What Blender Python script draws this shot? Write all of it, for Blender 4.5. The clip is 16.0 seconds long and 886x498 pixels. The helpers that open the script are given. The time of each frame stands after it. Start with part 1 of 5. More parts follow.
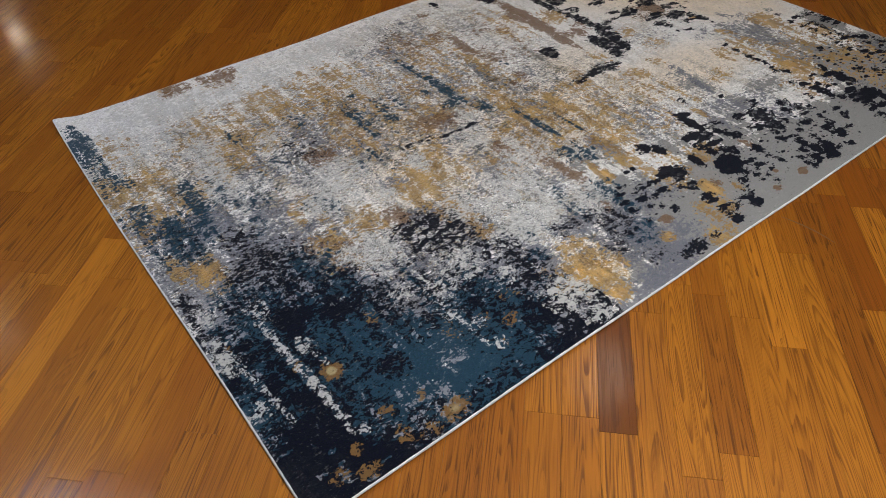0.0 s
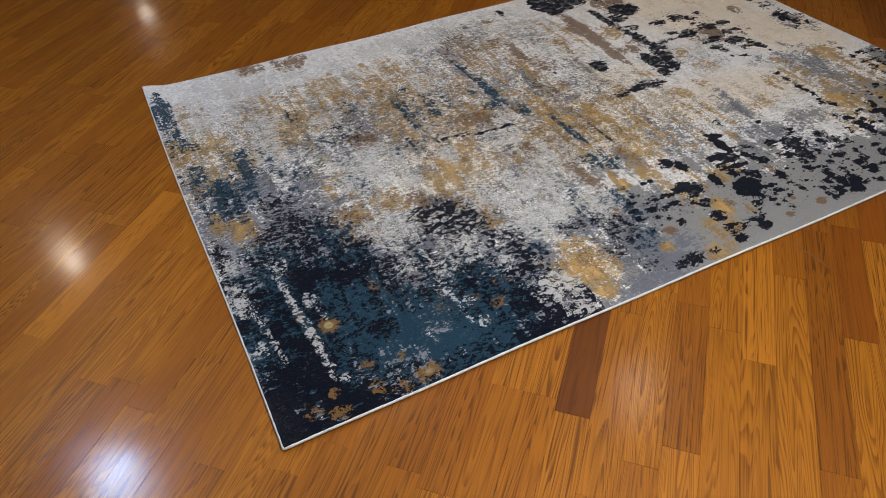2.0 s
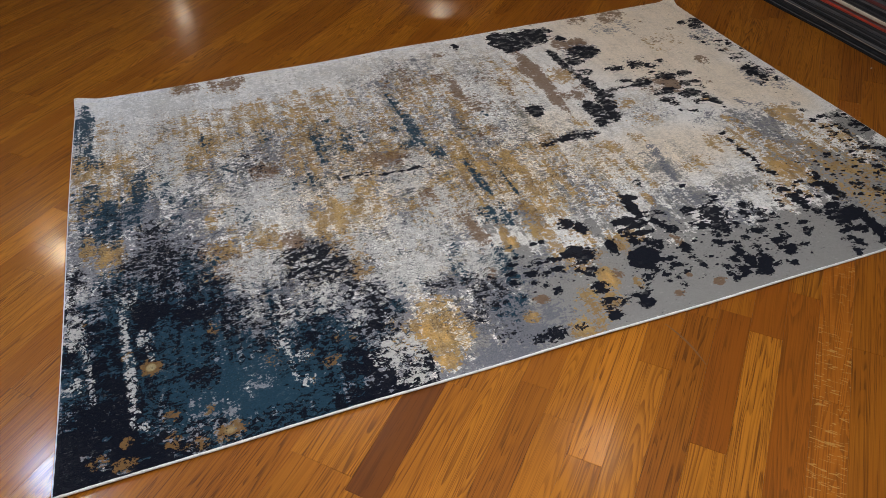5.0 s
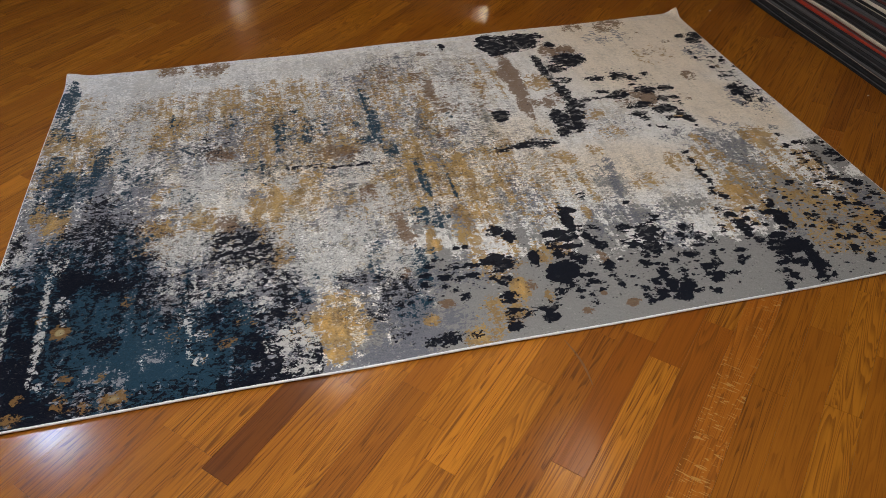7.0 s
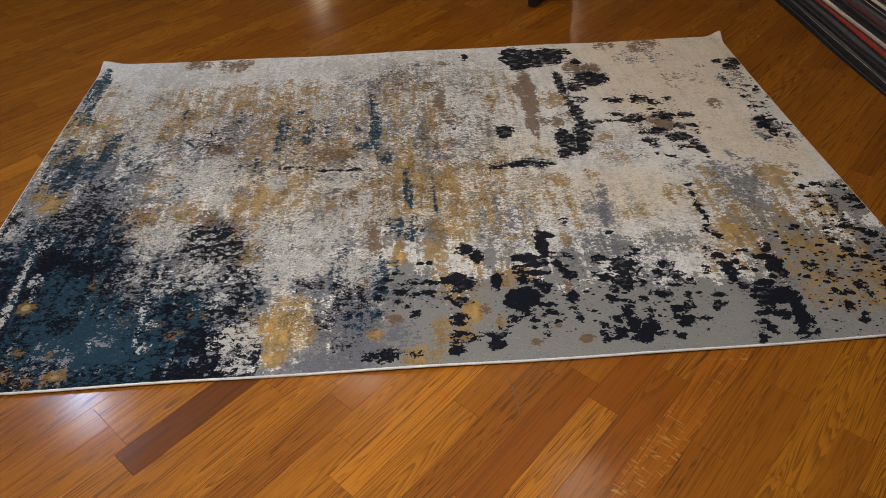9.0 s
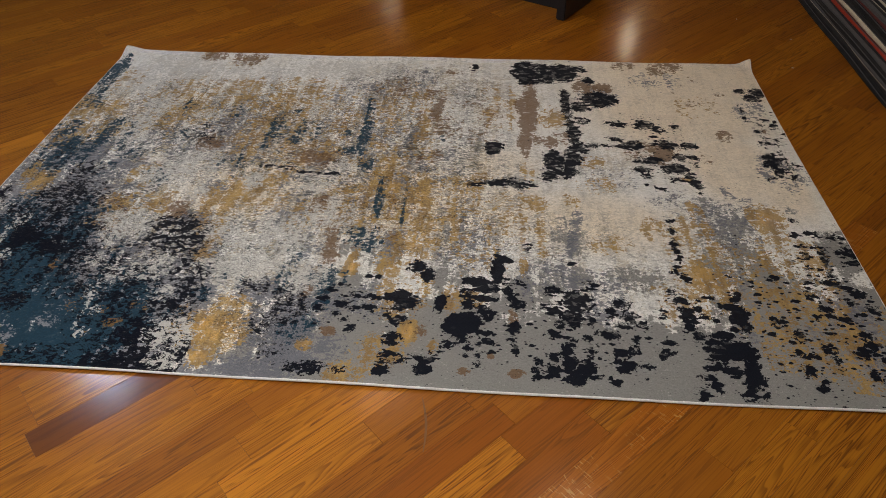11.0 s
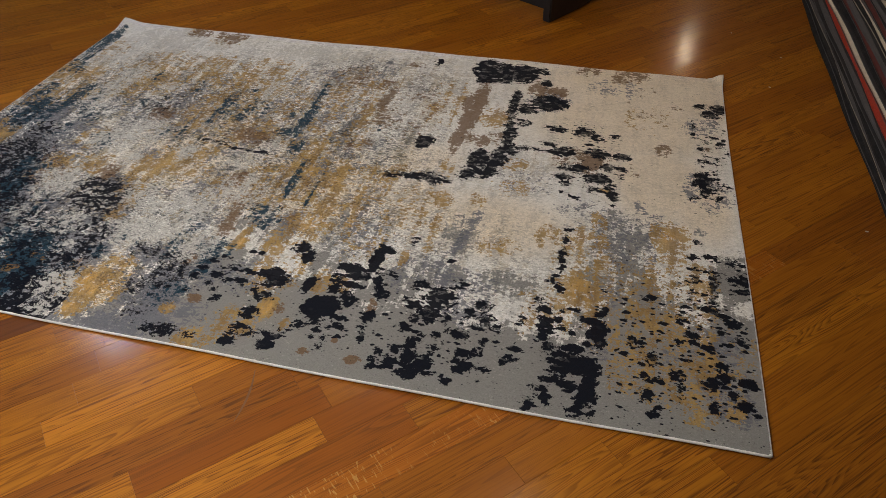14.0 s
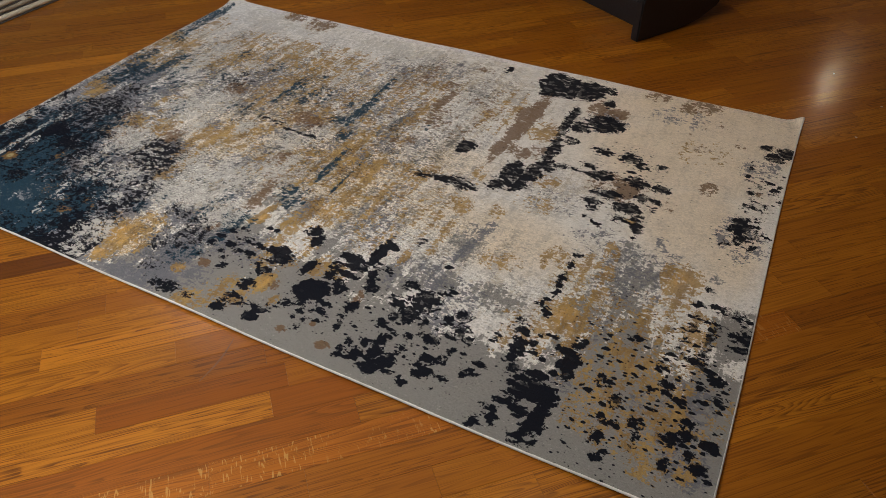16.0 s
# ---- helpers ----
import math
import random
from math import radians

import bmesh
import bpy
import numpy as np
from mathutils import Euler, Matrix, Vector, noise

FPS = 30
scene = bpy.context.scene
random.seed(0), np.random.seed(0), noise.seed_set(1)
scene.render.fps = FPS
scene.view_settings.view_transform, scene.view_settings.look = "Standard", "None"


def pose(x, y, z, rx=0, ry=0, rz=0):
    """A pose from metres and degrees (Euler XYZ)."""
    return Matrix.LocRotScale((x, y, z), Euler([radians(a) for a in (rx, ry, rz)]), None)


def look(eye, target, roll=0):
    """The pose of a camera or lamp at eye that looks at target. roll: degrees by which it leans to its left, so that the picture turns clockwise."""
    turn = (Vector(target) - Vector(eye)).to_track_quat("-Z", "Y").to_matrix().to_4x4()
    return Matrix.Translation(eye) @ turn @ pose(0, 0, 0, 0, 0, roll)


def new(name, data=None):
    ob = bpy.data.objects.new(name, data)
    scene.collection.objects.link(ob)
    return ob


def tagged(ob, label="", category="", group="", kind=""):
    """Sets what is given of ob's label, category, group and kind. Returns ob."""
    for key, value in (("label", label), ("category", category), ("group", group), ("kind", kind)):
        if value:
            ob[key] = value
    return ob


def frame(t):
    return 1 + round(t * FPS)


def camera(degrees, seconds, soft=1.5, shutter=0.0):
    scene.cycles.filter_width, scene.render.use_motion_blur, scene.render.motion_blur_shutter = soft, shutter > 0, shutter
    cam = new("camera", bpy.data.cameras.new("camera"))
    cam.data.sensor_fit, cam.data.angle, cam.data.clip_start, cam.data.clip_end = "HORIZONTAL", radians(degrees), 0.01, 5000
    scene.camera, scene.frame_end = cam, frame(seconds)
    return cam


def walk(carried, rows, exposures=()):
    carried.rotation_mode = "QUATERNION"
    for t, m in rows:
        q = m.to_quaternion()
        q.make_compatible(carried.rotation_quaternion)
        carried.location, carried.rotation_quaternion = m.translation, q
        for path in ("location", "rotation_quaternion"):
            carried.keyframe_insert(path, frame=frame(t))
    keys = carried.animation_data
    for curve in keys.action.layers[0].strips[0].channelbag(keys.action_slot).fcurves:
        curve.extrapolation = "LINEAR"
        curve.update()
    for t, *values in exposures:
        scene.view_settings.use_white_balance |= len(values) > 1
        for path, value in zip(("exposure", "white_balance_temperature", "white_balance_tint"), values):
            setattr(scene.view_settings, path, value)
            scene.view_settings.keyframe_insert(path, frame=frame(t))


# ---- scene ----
cam = camera(64.6, 16.0, soft=0.7)
PATH = [
    (0, (-0.156, -0.72, 1.454), (0.696, 0.459, 0.081), -2.0),
    (0.5, (-0.063, -0.805, 1.456), (0.734, 0.416, 0.086), -1.5),
    (1, (-0.04, -0.874, 1.476), (0.673, 0.403, 0.112), -1.4),
    (1.5, (-0.065, -0.949, 1.498), (0.596, 0.366, 0.143), -1.8),
    (2, (-0.036, -1.014, 1.511), (0.606, 0.317, 0.163), -2.0),
    (2.5, (0.07, -1.048, 1.519), (0.705, 0.301, 0.186), -1.8),
    (3, (0.19, -1.076, 1.519), (0.785, 0.302, 0.198), -1.3),
    (3.5, (0.266, -1.073, 1.519), (0.827, 0.325, 0.203), -1.6),
    (4, (0.353, -1.047, 1.514), (0.9, 0.356, 0.198), -1.7),
    (4.5, (0.469, -1.056, 1.507), (1.006, 0.349, 0.189), -1.5),
    (5, (0.596, -1.105, 1.514), (1.094, 0.315, 0.196), -1.1),
    (5.2, (0.638, -1.111, 1.521), (1.119, 0.305, 0.193), -0.9),
    (7.5, (1.146, -1.257, 1.521), (1.414, 0.225, 0.206), -0.9),
    (8, (1.249, -1.251, 1.51), (1.456, 0.244, 0.197), -1.1),
    (8.5, (1.343, -1.241, 1.515), (1.483, 0.264, 0.205), -1.1),
    (9, (1.428, -1.243, 1.515), (1.513, 0.268, 0.208), -1.3),
    (11.3, (1.879, -1.161, 1.519), (1.733, 0.347, 0.213), -0.8),
    (11.5, (1.928, -1.163, 1.52), (1.766, 0.344, 0.215), -1.0),
    (12, (2.043, -1.174, 1.526), (1.847, 0.327, 0.22), -0.6),
    (12.5, (2.155, -1.208, 1.517), (1.895, 0.287, 0.213), -0.5),
    (13, (2.251, -1.193, 1.502), (1.943, 0.291, 0.196), -0.7),
    (13.5, (2.355, -1.126, 1.506), (2.031, 0.348, 0.193), -0.6),
    (14, (2.453, -1.101, 1.516), (2.1, 0.367, 0.204), -0.4),
    (14.5, (2.573, -1.092, 1.513), (2.159, 0.363, 0.205), 0.0),
    (15, (2.677, -1.094, 1.522), (2.171, 0.331, 0.213), 0.1),
    (15.5, (2.754, -1.047, 1.537), (2.152, 0.334, 0.222), 0.1),
    (16, (2.834, -0.962, 1.541), (2.144, 0.38, 0.229), -0.3),
]
# seconds, stops, kelvin, tint: the film's camera starts brighter and cooler
EXPOSURES = [(0.0, 0.25, 5600, 10), (4.0, 0.22, 5600, 10), (9.0, 0.05, 6000, 10), (12.5, 0.0, 6150, 10), (16.0, 0.03, 6200, 10)]
walk(cam, [(t, look(eye, target, roll)) for t, eye, target, roll in PATH], EXPOSURES)

# ---- world and large lights ----
world = bpy.data.worlds.new("world")
scene.world = world
world.use_nodes = True
world.node_tree.nodes["Background"].inputs[0].default_value = (0.8, 0.85, 1.0, 1)
world.node_tree.nodes["Background"].inputs[1].default_value = 0.05

ROOM = (-2.8, 5.6, -2.8, 9.2)
CEILING = 2.8
# ceiling lamps and added fill lamps: x, y, height of the bulb, watts, colour, bulb radius
WARM, COLD = (1.0, 0.74, 0.46), (0.64, 0.80, 1.0)
LAMPS = [
    (-0.90, 3.93, 2.15, 14, WARM, 0.052),
    (-0.88, 1.90, 2.30, 38, COLD, 0.142),
    (3.39, 6.79, 2.00, 8, WARM, 0.045),
    (0.41, 7.93, 2.00, 5, WARM, 0.05),
    # added fill lamp over the rug's far edge, its reflection hidden by the rug
    (1.00, 2.35, 2.60, 18, (1.0, 0.86, 0.70), 0.12),
    (2.40, 1.03, 2.50, 6, (1.0, 0.86, 0.62), 0.18),
    # two more added fills: warm at the far right, strong above the near floor
    (2.30, 2.75, 2.60, 24, (1.0, 0.70, 0.42), 0.12),
    (1.05, -0.70, 2.40, 154, (1.0, 0.93, 0.82), 0.10),
]


# ---- materials ----
DYES = ("navy", "teal", "slate", "gold", "brown", "grey", "white", "cream", "busy", "carve", "ochre", "spatter", "ink")

class Nodes:
    """A short way to write a node material."""

    def __init__(self, name):
        self.mat = bpy.data.materials.new(name)
        self.mat.use_nodes = True
        self.tree = self.mat.node_tree
        self.bsdf = self.tree.nodes["Principled BSDF"]

    def put(self, node, slot, value):
        socket = node.inputs[slot]
        if isinstance(value, bpy.types.NodeSocket):
            self.tree.links.new(value, socket)
        elif isinstance(value, tuple) and len(value) == 3 and socket.type == "RGBA":
            socket.default_value = (*value, 1)
        else:
            socket.default_value = value

    def add(self, kind, slots, operation="", ease="", attribute="", blend=""):
        node = self.tree.nodes.new(kind)
        if operation:
            node.operation = operation
        if ease:
            node.interpolation_type = ease
        if attribute:
            node.attribute_name = attribute
        if blend:
            node.data_type, node.blend_type = "RGBA", blend
        for slot, value in slots.items():
            self.put(node, slot, value)
        return node

    def math(self, op, a, b=0.0, c=0.0):
        return self.add("ShaderNodeMath", {0: a, 1: b, 2: c}, operation=op).outputs[0]

    def mix(self, fac, a, b, blend="MIX"):
        node = self.add("ShaderNodeMix", {0: fac, 6: a, 7: b}, blend=blend)
        return node.outputs[2]

    def place(self, vector, scale=(1, 1, 1), shift=(0, 0, 0)):
        return self.add("ShaderNodeMapping", {0: vector, 1: shift, 3: scale}).outputs[0]

    def noise(self, vector, scale, detail=3.0, rough=0.55, warp=0.0):
        return self.add("ShaderNodeTexNoise", {"Vector": vector, "Scale": scale, "Detail": detail, "Roughness": rough, "Distortion": warp}).outputs[0]

    def ramp(self, value, low, high, a=0.0, b=1.0, smooth=True):
        node = self.add("ShaderNodeMapRange", {0: value, 1: low, 2: high, 3: a, 4: b}, ease="SMOOTHSTEP" if smooth else "LINEAR")
        return node.outputs[0]

    def bump(self, height, strength, distance):
        return self.add("ShaderNodeBump", {"Height": height, "Strength": strength, "Distance": distance}).outputs[0]

    def done(self, **slots):
        for slot, value in slots.items():
            self.put(self.bsdf, slot.replace("_", " "), value)
        return self.mat


def plain(name, colour, rough=0.6, grain=60.0, depth=0.15, metallic=0.0, relief=0.2):
    n = Nodes(name)
    where = n.add("ShaderNodeTexCoord", {}).outputs["Object"]
    fine, broad = n.noise(where, grain, 4), n.noise(where, grain / 12, 3)
    both = n.math("ADD", n.math("MULTIPLY", fine, 0.6), n.math("MULTIPLY", broad, 0.4))
    dark = tuple(c * (1 - depth) for c in colour)
    light = tuple(min(1.0, c * (1 + depth)) for c in colour)
    return n.done(Base_Color=n.mix(n.ramp(both, 0.3, 0.7), dark, light), Roughness=n.ramp(broad, 0.3, 0.7, rough * 0.85, min(1.0, rough * 1.15)), Metallic=metallic, Normal=n.bump(fine, relief, 0.002))


def oak(name, low, high, flecks=0.0, shade=1.0):
    """Varnished oak: grain runs along local x, each board its own tone."""
    n = Nodes(name)
    where = n.add("ShaderNodeTexCoord", {}).outputs["Object"]
    own = n.add("ShaderNodeObjectInfo", {}).outputs["Random"]
    isle = n.add("ShaderNodeNewGeometry", {}).outputs["Random Per Island"]
    chance = n.math("FRACT", n.math("ADD", n.math("MULTIPLY", own, 7.31), n.math("MULTIPLY", isle, 3.17)))
    chance2 = n.math("FRACT", n.math("MULTIPLY", chance, 13.7))
    shift = n.add("ShaderNodeCombineXYZ", {0: n.math("MULTIPLY", chance, 40.0), 1: n.math("MULTIPLY", chance2, 23.0), 2: n.math("MULTIPLY", chance, 9.0)}).outputs[0]
    here = n.add("ShaderNodeVectorMath", {0: where, 1: shift}, operation="ADD").outputs[0]
    # growth rings: long arches along the board
    rings = n.noise(n.place(here, (0.7, 13.0, 1.0)), 1.6, 1.5, 0.45, 0.5)
    bands = n.math("FRACT", n.math("MULTIPLY", rings, 20.0))
    bands = n.math("MULTIPLY", n.ramp(bands, 0.25, 0.85), n.ramp(bands, 0.9, 1.0, 1.0, 0.0))
    pores = n.noise(n.place(here, (2.6, 190.0, 1.0)), 1.0, 2.0, 0.6)
    pores = n.ramp(pores, 0.46, 0.58)
    figure = n.math("MULTIPLY", pores, n.math("ADD", 0.35, n.math("MULTIPLY", bands, 0.65)))
    cloud = n.noise(n.place(here, (2.0, 6.0, 1.0)), 1.5, 3.0)
    tone = n.math("ADD", n.math("MULTIPLY", n.ramp(chance2, 0.1, 0.9), 0.9), n.math("MULTIPLY", n.ramp(cloud, 0.3, 0.7), 0.3))
    colour = n.mix(tone, low, high)
    redder = n.ramp(chance, 0.72, 0.95)
    colour = n.mix(n.math("MULTIPLY", redder, 0.25), colour, (0.23 * shade, 0.07 * shade, 0.007 * shade))
    colour = n.mix(n.math("MULTIPLY", figure, n.ramp(chance, 0.0, 1.0, 0.35, 0.9)), colour, (0.13 * shade, 0.038 * shade, 0.005 * shade))
    colour = n.mix(n.math("MULTIPLY", bands, n.ramp(chance2, 0.0, 1.0, 0.18, 0.55)), colour, (0.17 * shade, 0.052 * shade, 0.006 * shade))
    if flecks:
        rays = n.noise(n.place(here, (78.0, 13.0, 1.0), (3, 1, 0)), 1.5, 1.0, 0.5, 1.6)
        rays = n.math("MULTIPLY", n.ramp(rays, 0.60, 0.66), n.ramp(n.noise(n.place(here, (2.5, 4.0, 1.0)), 1.0), 0.40, 0.52))
        colour = n.mix(n.math("MULTIPLY", rays, flecks), colour, (0.62, 0.36, 0.10))
    # clear varnish as a coat; below it the fibres have a coloured satin sheen
    worn = n.noise(where, 3.0, 4.0)
    swirl = n.noise(where, 38.0, 2.0)
    rough = n.math("ADD", n.ramp(worn, 0.3, 0.7, 0.105, 0.17), n.math("MULTIPLY", pores, 0.10))
    height = n.math("ADD", n.math("MULTIPLY", pores, -0.35), n.math("MULTIPLY", swirl, 0.5))
    return n.done(Base_Color=colour, Roughness=0.5, Metallic=0.3, Specular_IOR_Level=0.2, Coat_Weight=0.55, Coat_Roughness=rough, Normal=n.bump(height, 0.2, 0.0015))


def rug_pile():
    """The printed pile: ragged dyes over a pale ground, each spread by its own field."""
    n = Nodes("abstract_pile")
    where = n.add("ShaderNodeTexCoord", {}).outputs["Object"]
    field = {}
    for dye_name in DYES:
        field[dye_name] = n.add("ShaderNodeAttribute", {}, attribute=dye_name).outputs["Fac"]

    def blend(shift, flake, clump, cloud, streak):
        """Flakes lying along x, clumps, clouds and drips along y, mixed into one uneven value about 0."""
        total = 0.0
        for weight, scale, stretch, detail in (flake, clump, cloud, streak):
            if weight:
                grain = n.noise(n.place(where, stretch, (shift, shift * 0.7, shift)), scale, detail, 0.66, 0.35)
                total = n.math("ADD", n.math("MULTIPLY", n.math("SUBTRACT", grain, 0.5), weight), total)
        return total

    def mask(name, swing, edge):
        spread = field[name]
        swing = n.math("MULTIPLY", swing, n.ramp(spread, 0.02, 0.3, 0.0, 0.72, False))
        return n.ramp(n.math("ADD", spread, swing), 0.5 - edge, 0.5 + edge)

    weft = (0.6, 1.0, 1.0)
    # small angular flakes: cells of a bent lattice, each with three chances of its own
    bend = n.add("ShaderNodeTexNoise", {"Vector": where, "Scale": 55.0, "Detail": 2.0}).outputs["Color"]
    bent = n.add("ShaderNodeVectorMath", {0: bend, 1: (0.045, 0.030, 0.0), 2: where}, operation="MULTIPLY_ADD").outputs[0]

    def flakes(scale, stretch):
        node = n.add("ShaderNodeTexVoronoi", {"Vector": n.place(bent, stretch, (scale, 1, 0)), "Scale": scale})
        node.voronoi_dimensions = "2D"
        chances = n.add("ShaderNodeSeparateColor", {0: node.outputs["Color"]}).outputs
        return [n.math("SUBTRACT", chance, 0.5) for chance in chances]

    coarse, middle, fine = flakes(62.0, (0.6, 1, 1)), flakes(115.0, (0.62, 1, 1)), flakes(230.0, (0.7, 1, 1))
    # leaves: cells of 2 cm whose rims stay dark where their middles are worn away
    at_leaf = n.place(bent, (0.55, 1, 1), (4, 4, 0))
    leaf, rim = (n.add("ShaderNodeTexVoronoi", {"Vector": at_leaf, "Scale": 84.0}) for _ in range(2))
    leaf.voronoi_dimensions = rim.voronoi_dimensions = "2D"
    rim.feature = "DISTANCE_TO_EDGE"
    luck = n.add("ShaderNodeSeparateColor", {0: leaf.outputs["Color"]}).outputs[0]
    worn_leaf = n.ramp(n.math("ADD", luck, n.math("MULTIPLY", field["carve"], 0.55)), 0.93, 0.97)
    worn_leaf = n.math("MULTIPLY", worn_leaf, n.ramp(rim.outputs["Distance"], 0.07, 0.13))
    pale = n.mix(n.ramp(field["cream"], 0.1, 0.9), (0.88, 0.865, 0.845), (0.87, 0.765, 0.63))
    alive = n.ramp(field["busy"], 0.0, 1.0, 0.14, 1.0, False)
    colour = pale
    for low, shift, amount, dyed in ((0.12, 41.0, 0.62, (0.44, 0.41, 0.375)), (0.27, 47.0, 0.8, (0.36, 0.27, 0.13)), (0.34, 53.0, 0.8, (0.20, 0.185, 0.19)), (0.46, 59.0, 0.92, (0.035, 0.045, 0.055))):
        grit = blend(shift, (4.6, 120.0, weft, 5.0), (2.2, 34.0, (0.8, 1, 1), 3.0), (2.6, 9.0, (1, 1, 1), 3.0), (2.8, 24.0, (1, 0.08, 1), 3.0))
        grit = n.math("MULTIPLY", n.ramp(grit, low, low + 0.07), n.math("MULTIPLY", alive, amount))
        colour = n.mix(grit, colour, dyed)
    # thin broken dark lines along the flakes: ink, and painted shade of the carved relief
    crack = n.noise(n.place(where, weft, (2, 4, 7)), 56.0, 4.0, 0.7, 0.9)
    line = n.math("ABSOLUTE", n.math("SUBTRACT", crack, 0.5))
    line = n.math("MULTIPLY", n.ramp(line, 0.007, 0.017, 1.0, 0.0), n.ramp(n.noise(n.place(where, (0.8, 1, 1), (8, 3, 1)), 22.0, 3.0), 0.42, 0.50))
    ink_and_relief_line = n.math("MULTIPLY", line, n.ramp(field["busy"], 0.1, 0.8, 0.08, 1.0, False))
    F, L = (0.62, 1.0, 1.0), (0.8, 1.0, 1.0)
    ageing = n.ramp(n.noise(n.place(where, (1, 0.35, 1), (3, 8, 2)), 26.0, 4.0, 0.65), 0.36, 0.64)
    for name, shift, weights, edge, strength, dyed in (
        ("grey", 3.1, (2.0, 1.4, 1.4, 2.2), 0.08, 0.96, (0.27, 0.262, 0.255)),
        ("slate", 7.7, (6.5, 2.4, 2.0, 2.2), 0.06, 0.85, (0.17, 0.175, 0.21)),
        ("gold", 12.3, (6.0, 2.2, 2.4, 3.4), 0.09, 0.85, (0.42, 0.265, 0.075)),
        ("brown", 17.9, (4.2, 2.0, 2.0, 2.6), 0.08, 0.85, (0.19, 0.108, 0.054)),
        ("teal", 23.3, (4.8, 1.8, 1.4, 3.0), 0.06, 0.95, (0.0085, 0.043, 0.075)),
        ("navy", 29.1, (6.4, 2.6, 1.2, 2.6), 0.05, 0.985, (0.0045, 0.0055, 0.012)),
        ("ochre", 43.1, (6.5, 2.4, 1.2, 2.0), 0.07, 0.85, (0.24, 0.135, 0.045)),
        ("white", 37.3, (8.4, 2.4, 0.8, 2.6), 0.05, 0.9, (0.62, 0.605, 0.58)),
    ):
        turn = int(shift) % 3
        swing = blend(shift, (weights[0] * 0.5, 115.0, F, 4.5), (weights[1], 46.0, L, 3.0), (weights[2], 13.0, (0.8, 1, 1), 3.0), (weights[3], 30.0, (1, 0.09, 1), 4.0))
        swing = n.math("ADD", swing, n.math("MULTIPLY", middle[turn], weights[0] * 0.14))
        swing = n.math("ADD", swing, n.math("MULTIPLY", fine[(turn + 1) % 3], weights[0] * 0.12))
        cover = n.math("MULTIPLY", mask(name, swing, edge), strength)
        if name == "navy":
            # pale carved lines run through some of the dark patches
            cover = n.math("MULTIPLY", cover, n.math("SUBTRACT", 1.0, n.math("MULTIPLY", worn_leaf, 0.85)))
        if name == "gold":
            strong = n.math("MULTIPLY", n.ramp(field["gold"], 0.65, 1.0), ageing)
            dyed = n.mix(strong, n.mix(ageing, (0.31, 0.185, 0.055), (0.48, 0.30, 0.088)), (0.68, 0.385, 0.085))
        if name == "ochre":
            dyed = n.mix(n.ramp(field["ochre"], 0.8, 1.05), dyed, (0.50, 0.40, 0.20))
        colour = n.mix(cover, colour, dyed)
    # worn speckle over all dyes
    for low, shift, dyed, amount in ((0.60, 71.0, (0.55, 0.53, 0.50), 0.5), (0.61, 79.0, (0.05, 0.052, 0.06), 0.55)):
        speck = n.noise(n.place(where, weft, (shift, 2, shift)), 150.0, 4.0, 0.7)
        patch = n.ramp(n.noise(n.place(where, (1, 0.3, 1), (shift, 5, 1)), 14.0, 3.0), 0.4, 0.6, 0.15, 1.0)
        patch = n.math("MULTIPLY", patch, n.ramp(n.math("ADD", field["busy"], field["grey"]), 0.0, 0.8, 0.2, 1.0))
        colour = n.mix(n.math("MULTIPLY", n.ramp(speck, low, low + 0.05), n.math("MULTIPLY", patch, amount)), colour, dyed)
    colour = n.mix(ink_and_relief_line, colour, (0.02, 0.022, 0.03))
    # crisp marks and drops, ragged by a few millimetres
    ragged = n.math("ADD", n.math("MULTIPLY", coarse[0], 0.020), n.math("ADD", n.math("MULTIPLY", middle[1], 0.009), n.math("MULTIPLY", fine[2], 0.004)))
    ragged = n.math("ADD", ragged, n.math("MULTIPLY", n.math("SUBTRACT", n.noise(n.place(where, F, (1, 7, 3)), 90.0, 3.0, 0.6, 0.5), 0.5), 0.020))
    depth = n.math("ADD", n.math("MULTIPLY", field["ink"], 0.9), n.math("ADD", ragged, 0.0015))
    marks = n.ramp(depth, -0.0009, 0.0009)
    marks = n.math("MULTIPLY", marks, n.math("SUBTRACT", 1.0, n.math("MULTIPLY", worn_leaf, n.ramp(depth, 0.006, 0.016, 0.9, 0.12))))
    for scale, most in ((30.0, 0.52), (64.0, 0.50)):
        cell = n.add("ShaderNodeTexVoronoi", {"Vector": n.place(where, (0.58, 1.0, 1.0), (scale, 3, 0)), "Scale": scale})
        cell.voronoi_dimensions = "2D"
        size = n.add("ShaderNodeSeparateColor", {0: cell.outputs["Color"]}).outputs[0]
        size = n.math("MULTIPLY", n.math("POWER", size, 1.6), n.math("MULTIPLY", n.ramp(field["spatter"], 0.05, 0.8, 0.0, 1.0, False), most))
        wobble = n.math("MULTIPLY", n.math("SUBTRACT", n.noise(n.place(where, F), 120.0, 2.0), 0.5), 0.5)
        drop = n.ramp(n.math("SUBTRACT", n.math("SUBTRACT", size, cell.outputs["Distance"]), n.math("ADD", 0.03, wobble)), -0.02, 0.02)
        marks = n.math("MAXIMUM", marks, drop)
    marks = n.math("MULTIPLY", marks, 0.985)
    colour = n.mix(marks, colour, (0.0055, 0.007, 0.0145))
    lively = n.ramp(field["busy"], 0.0, 0.8)
    # relief shading of the tufts put into the colour: low darker, high lighter
    tuft = n.noise(n.place(where, (0.8, 1.4, 1.0)), 270.0, 3.0, 0.7)
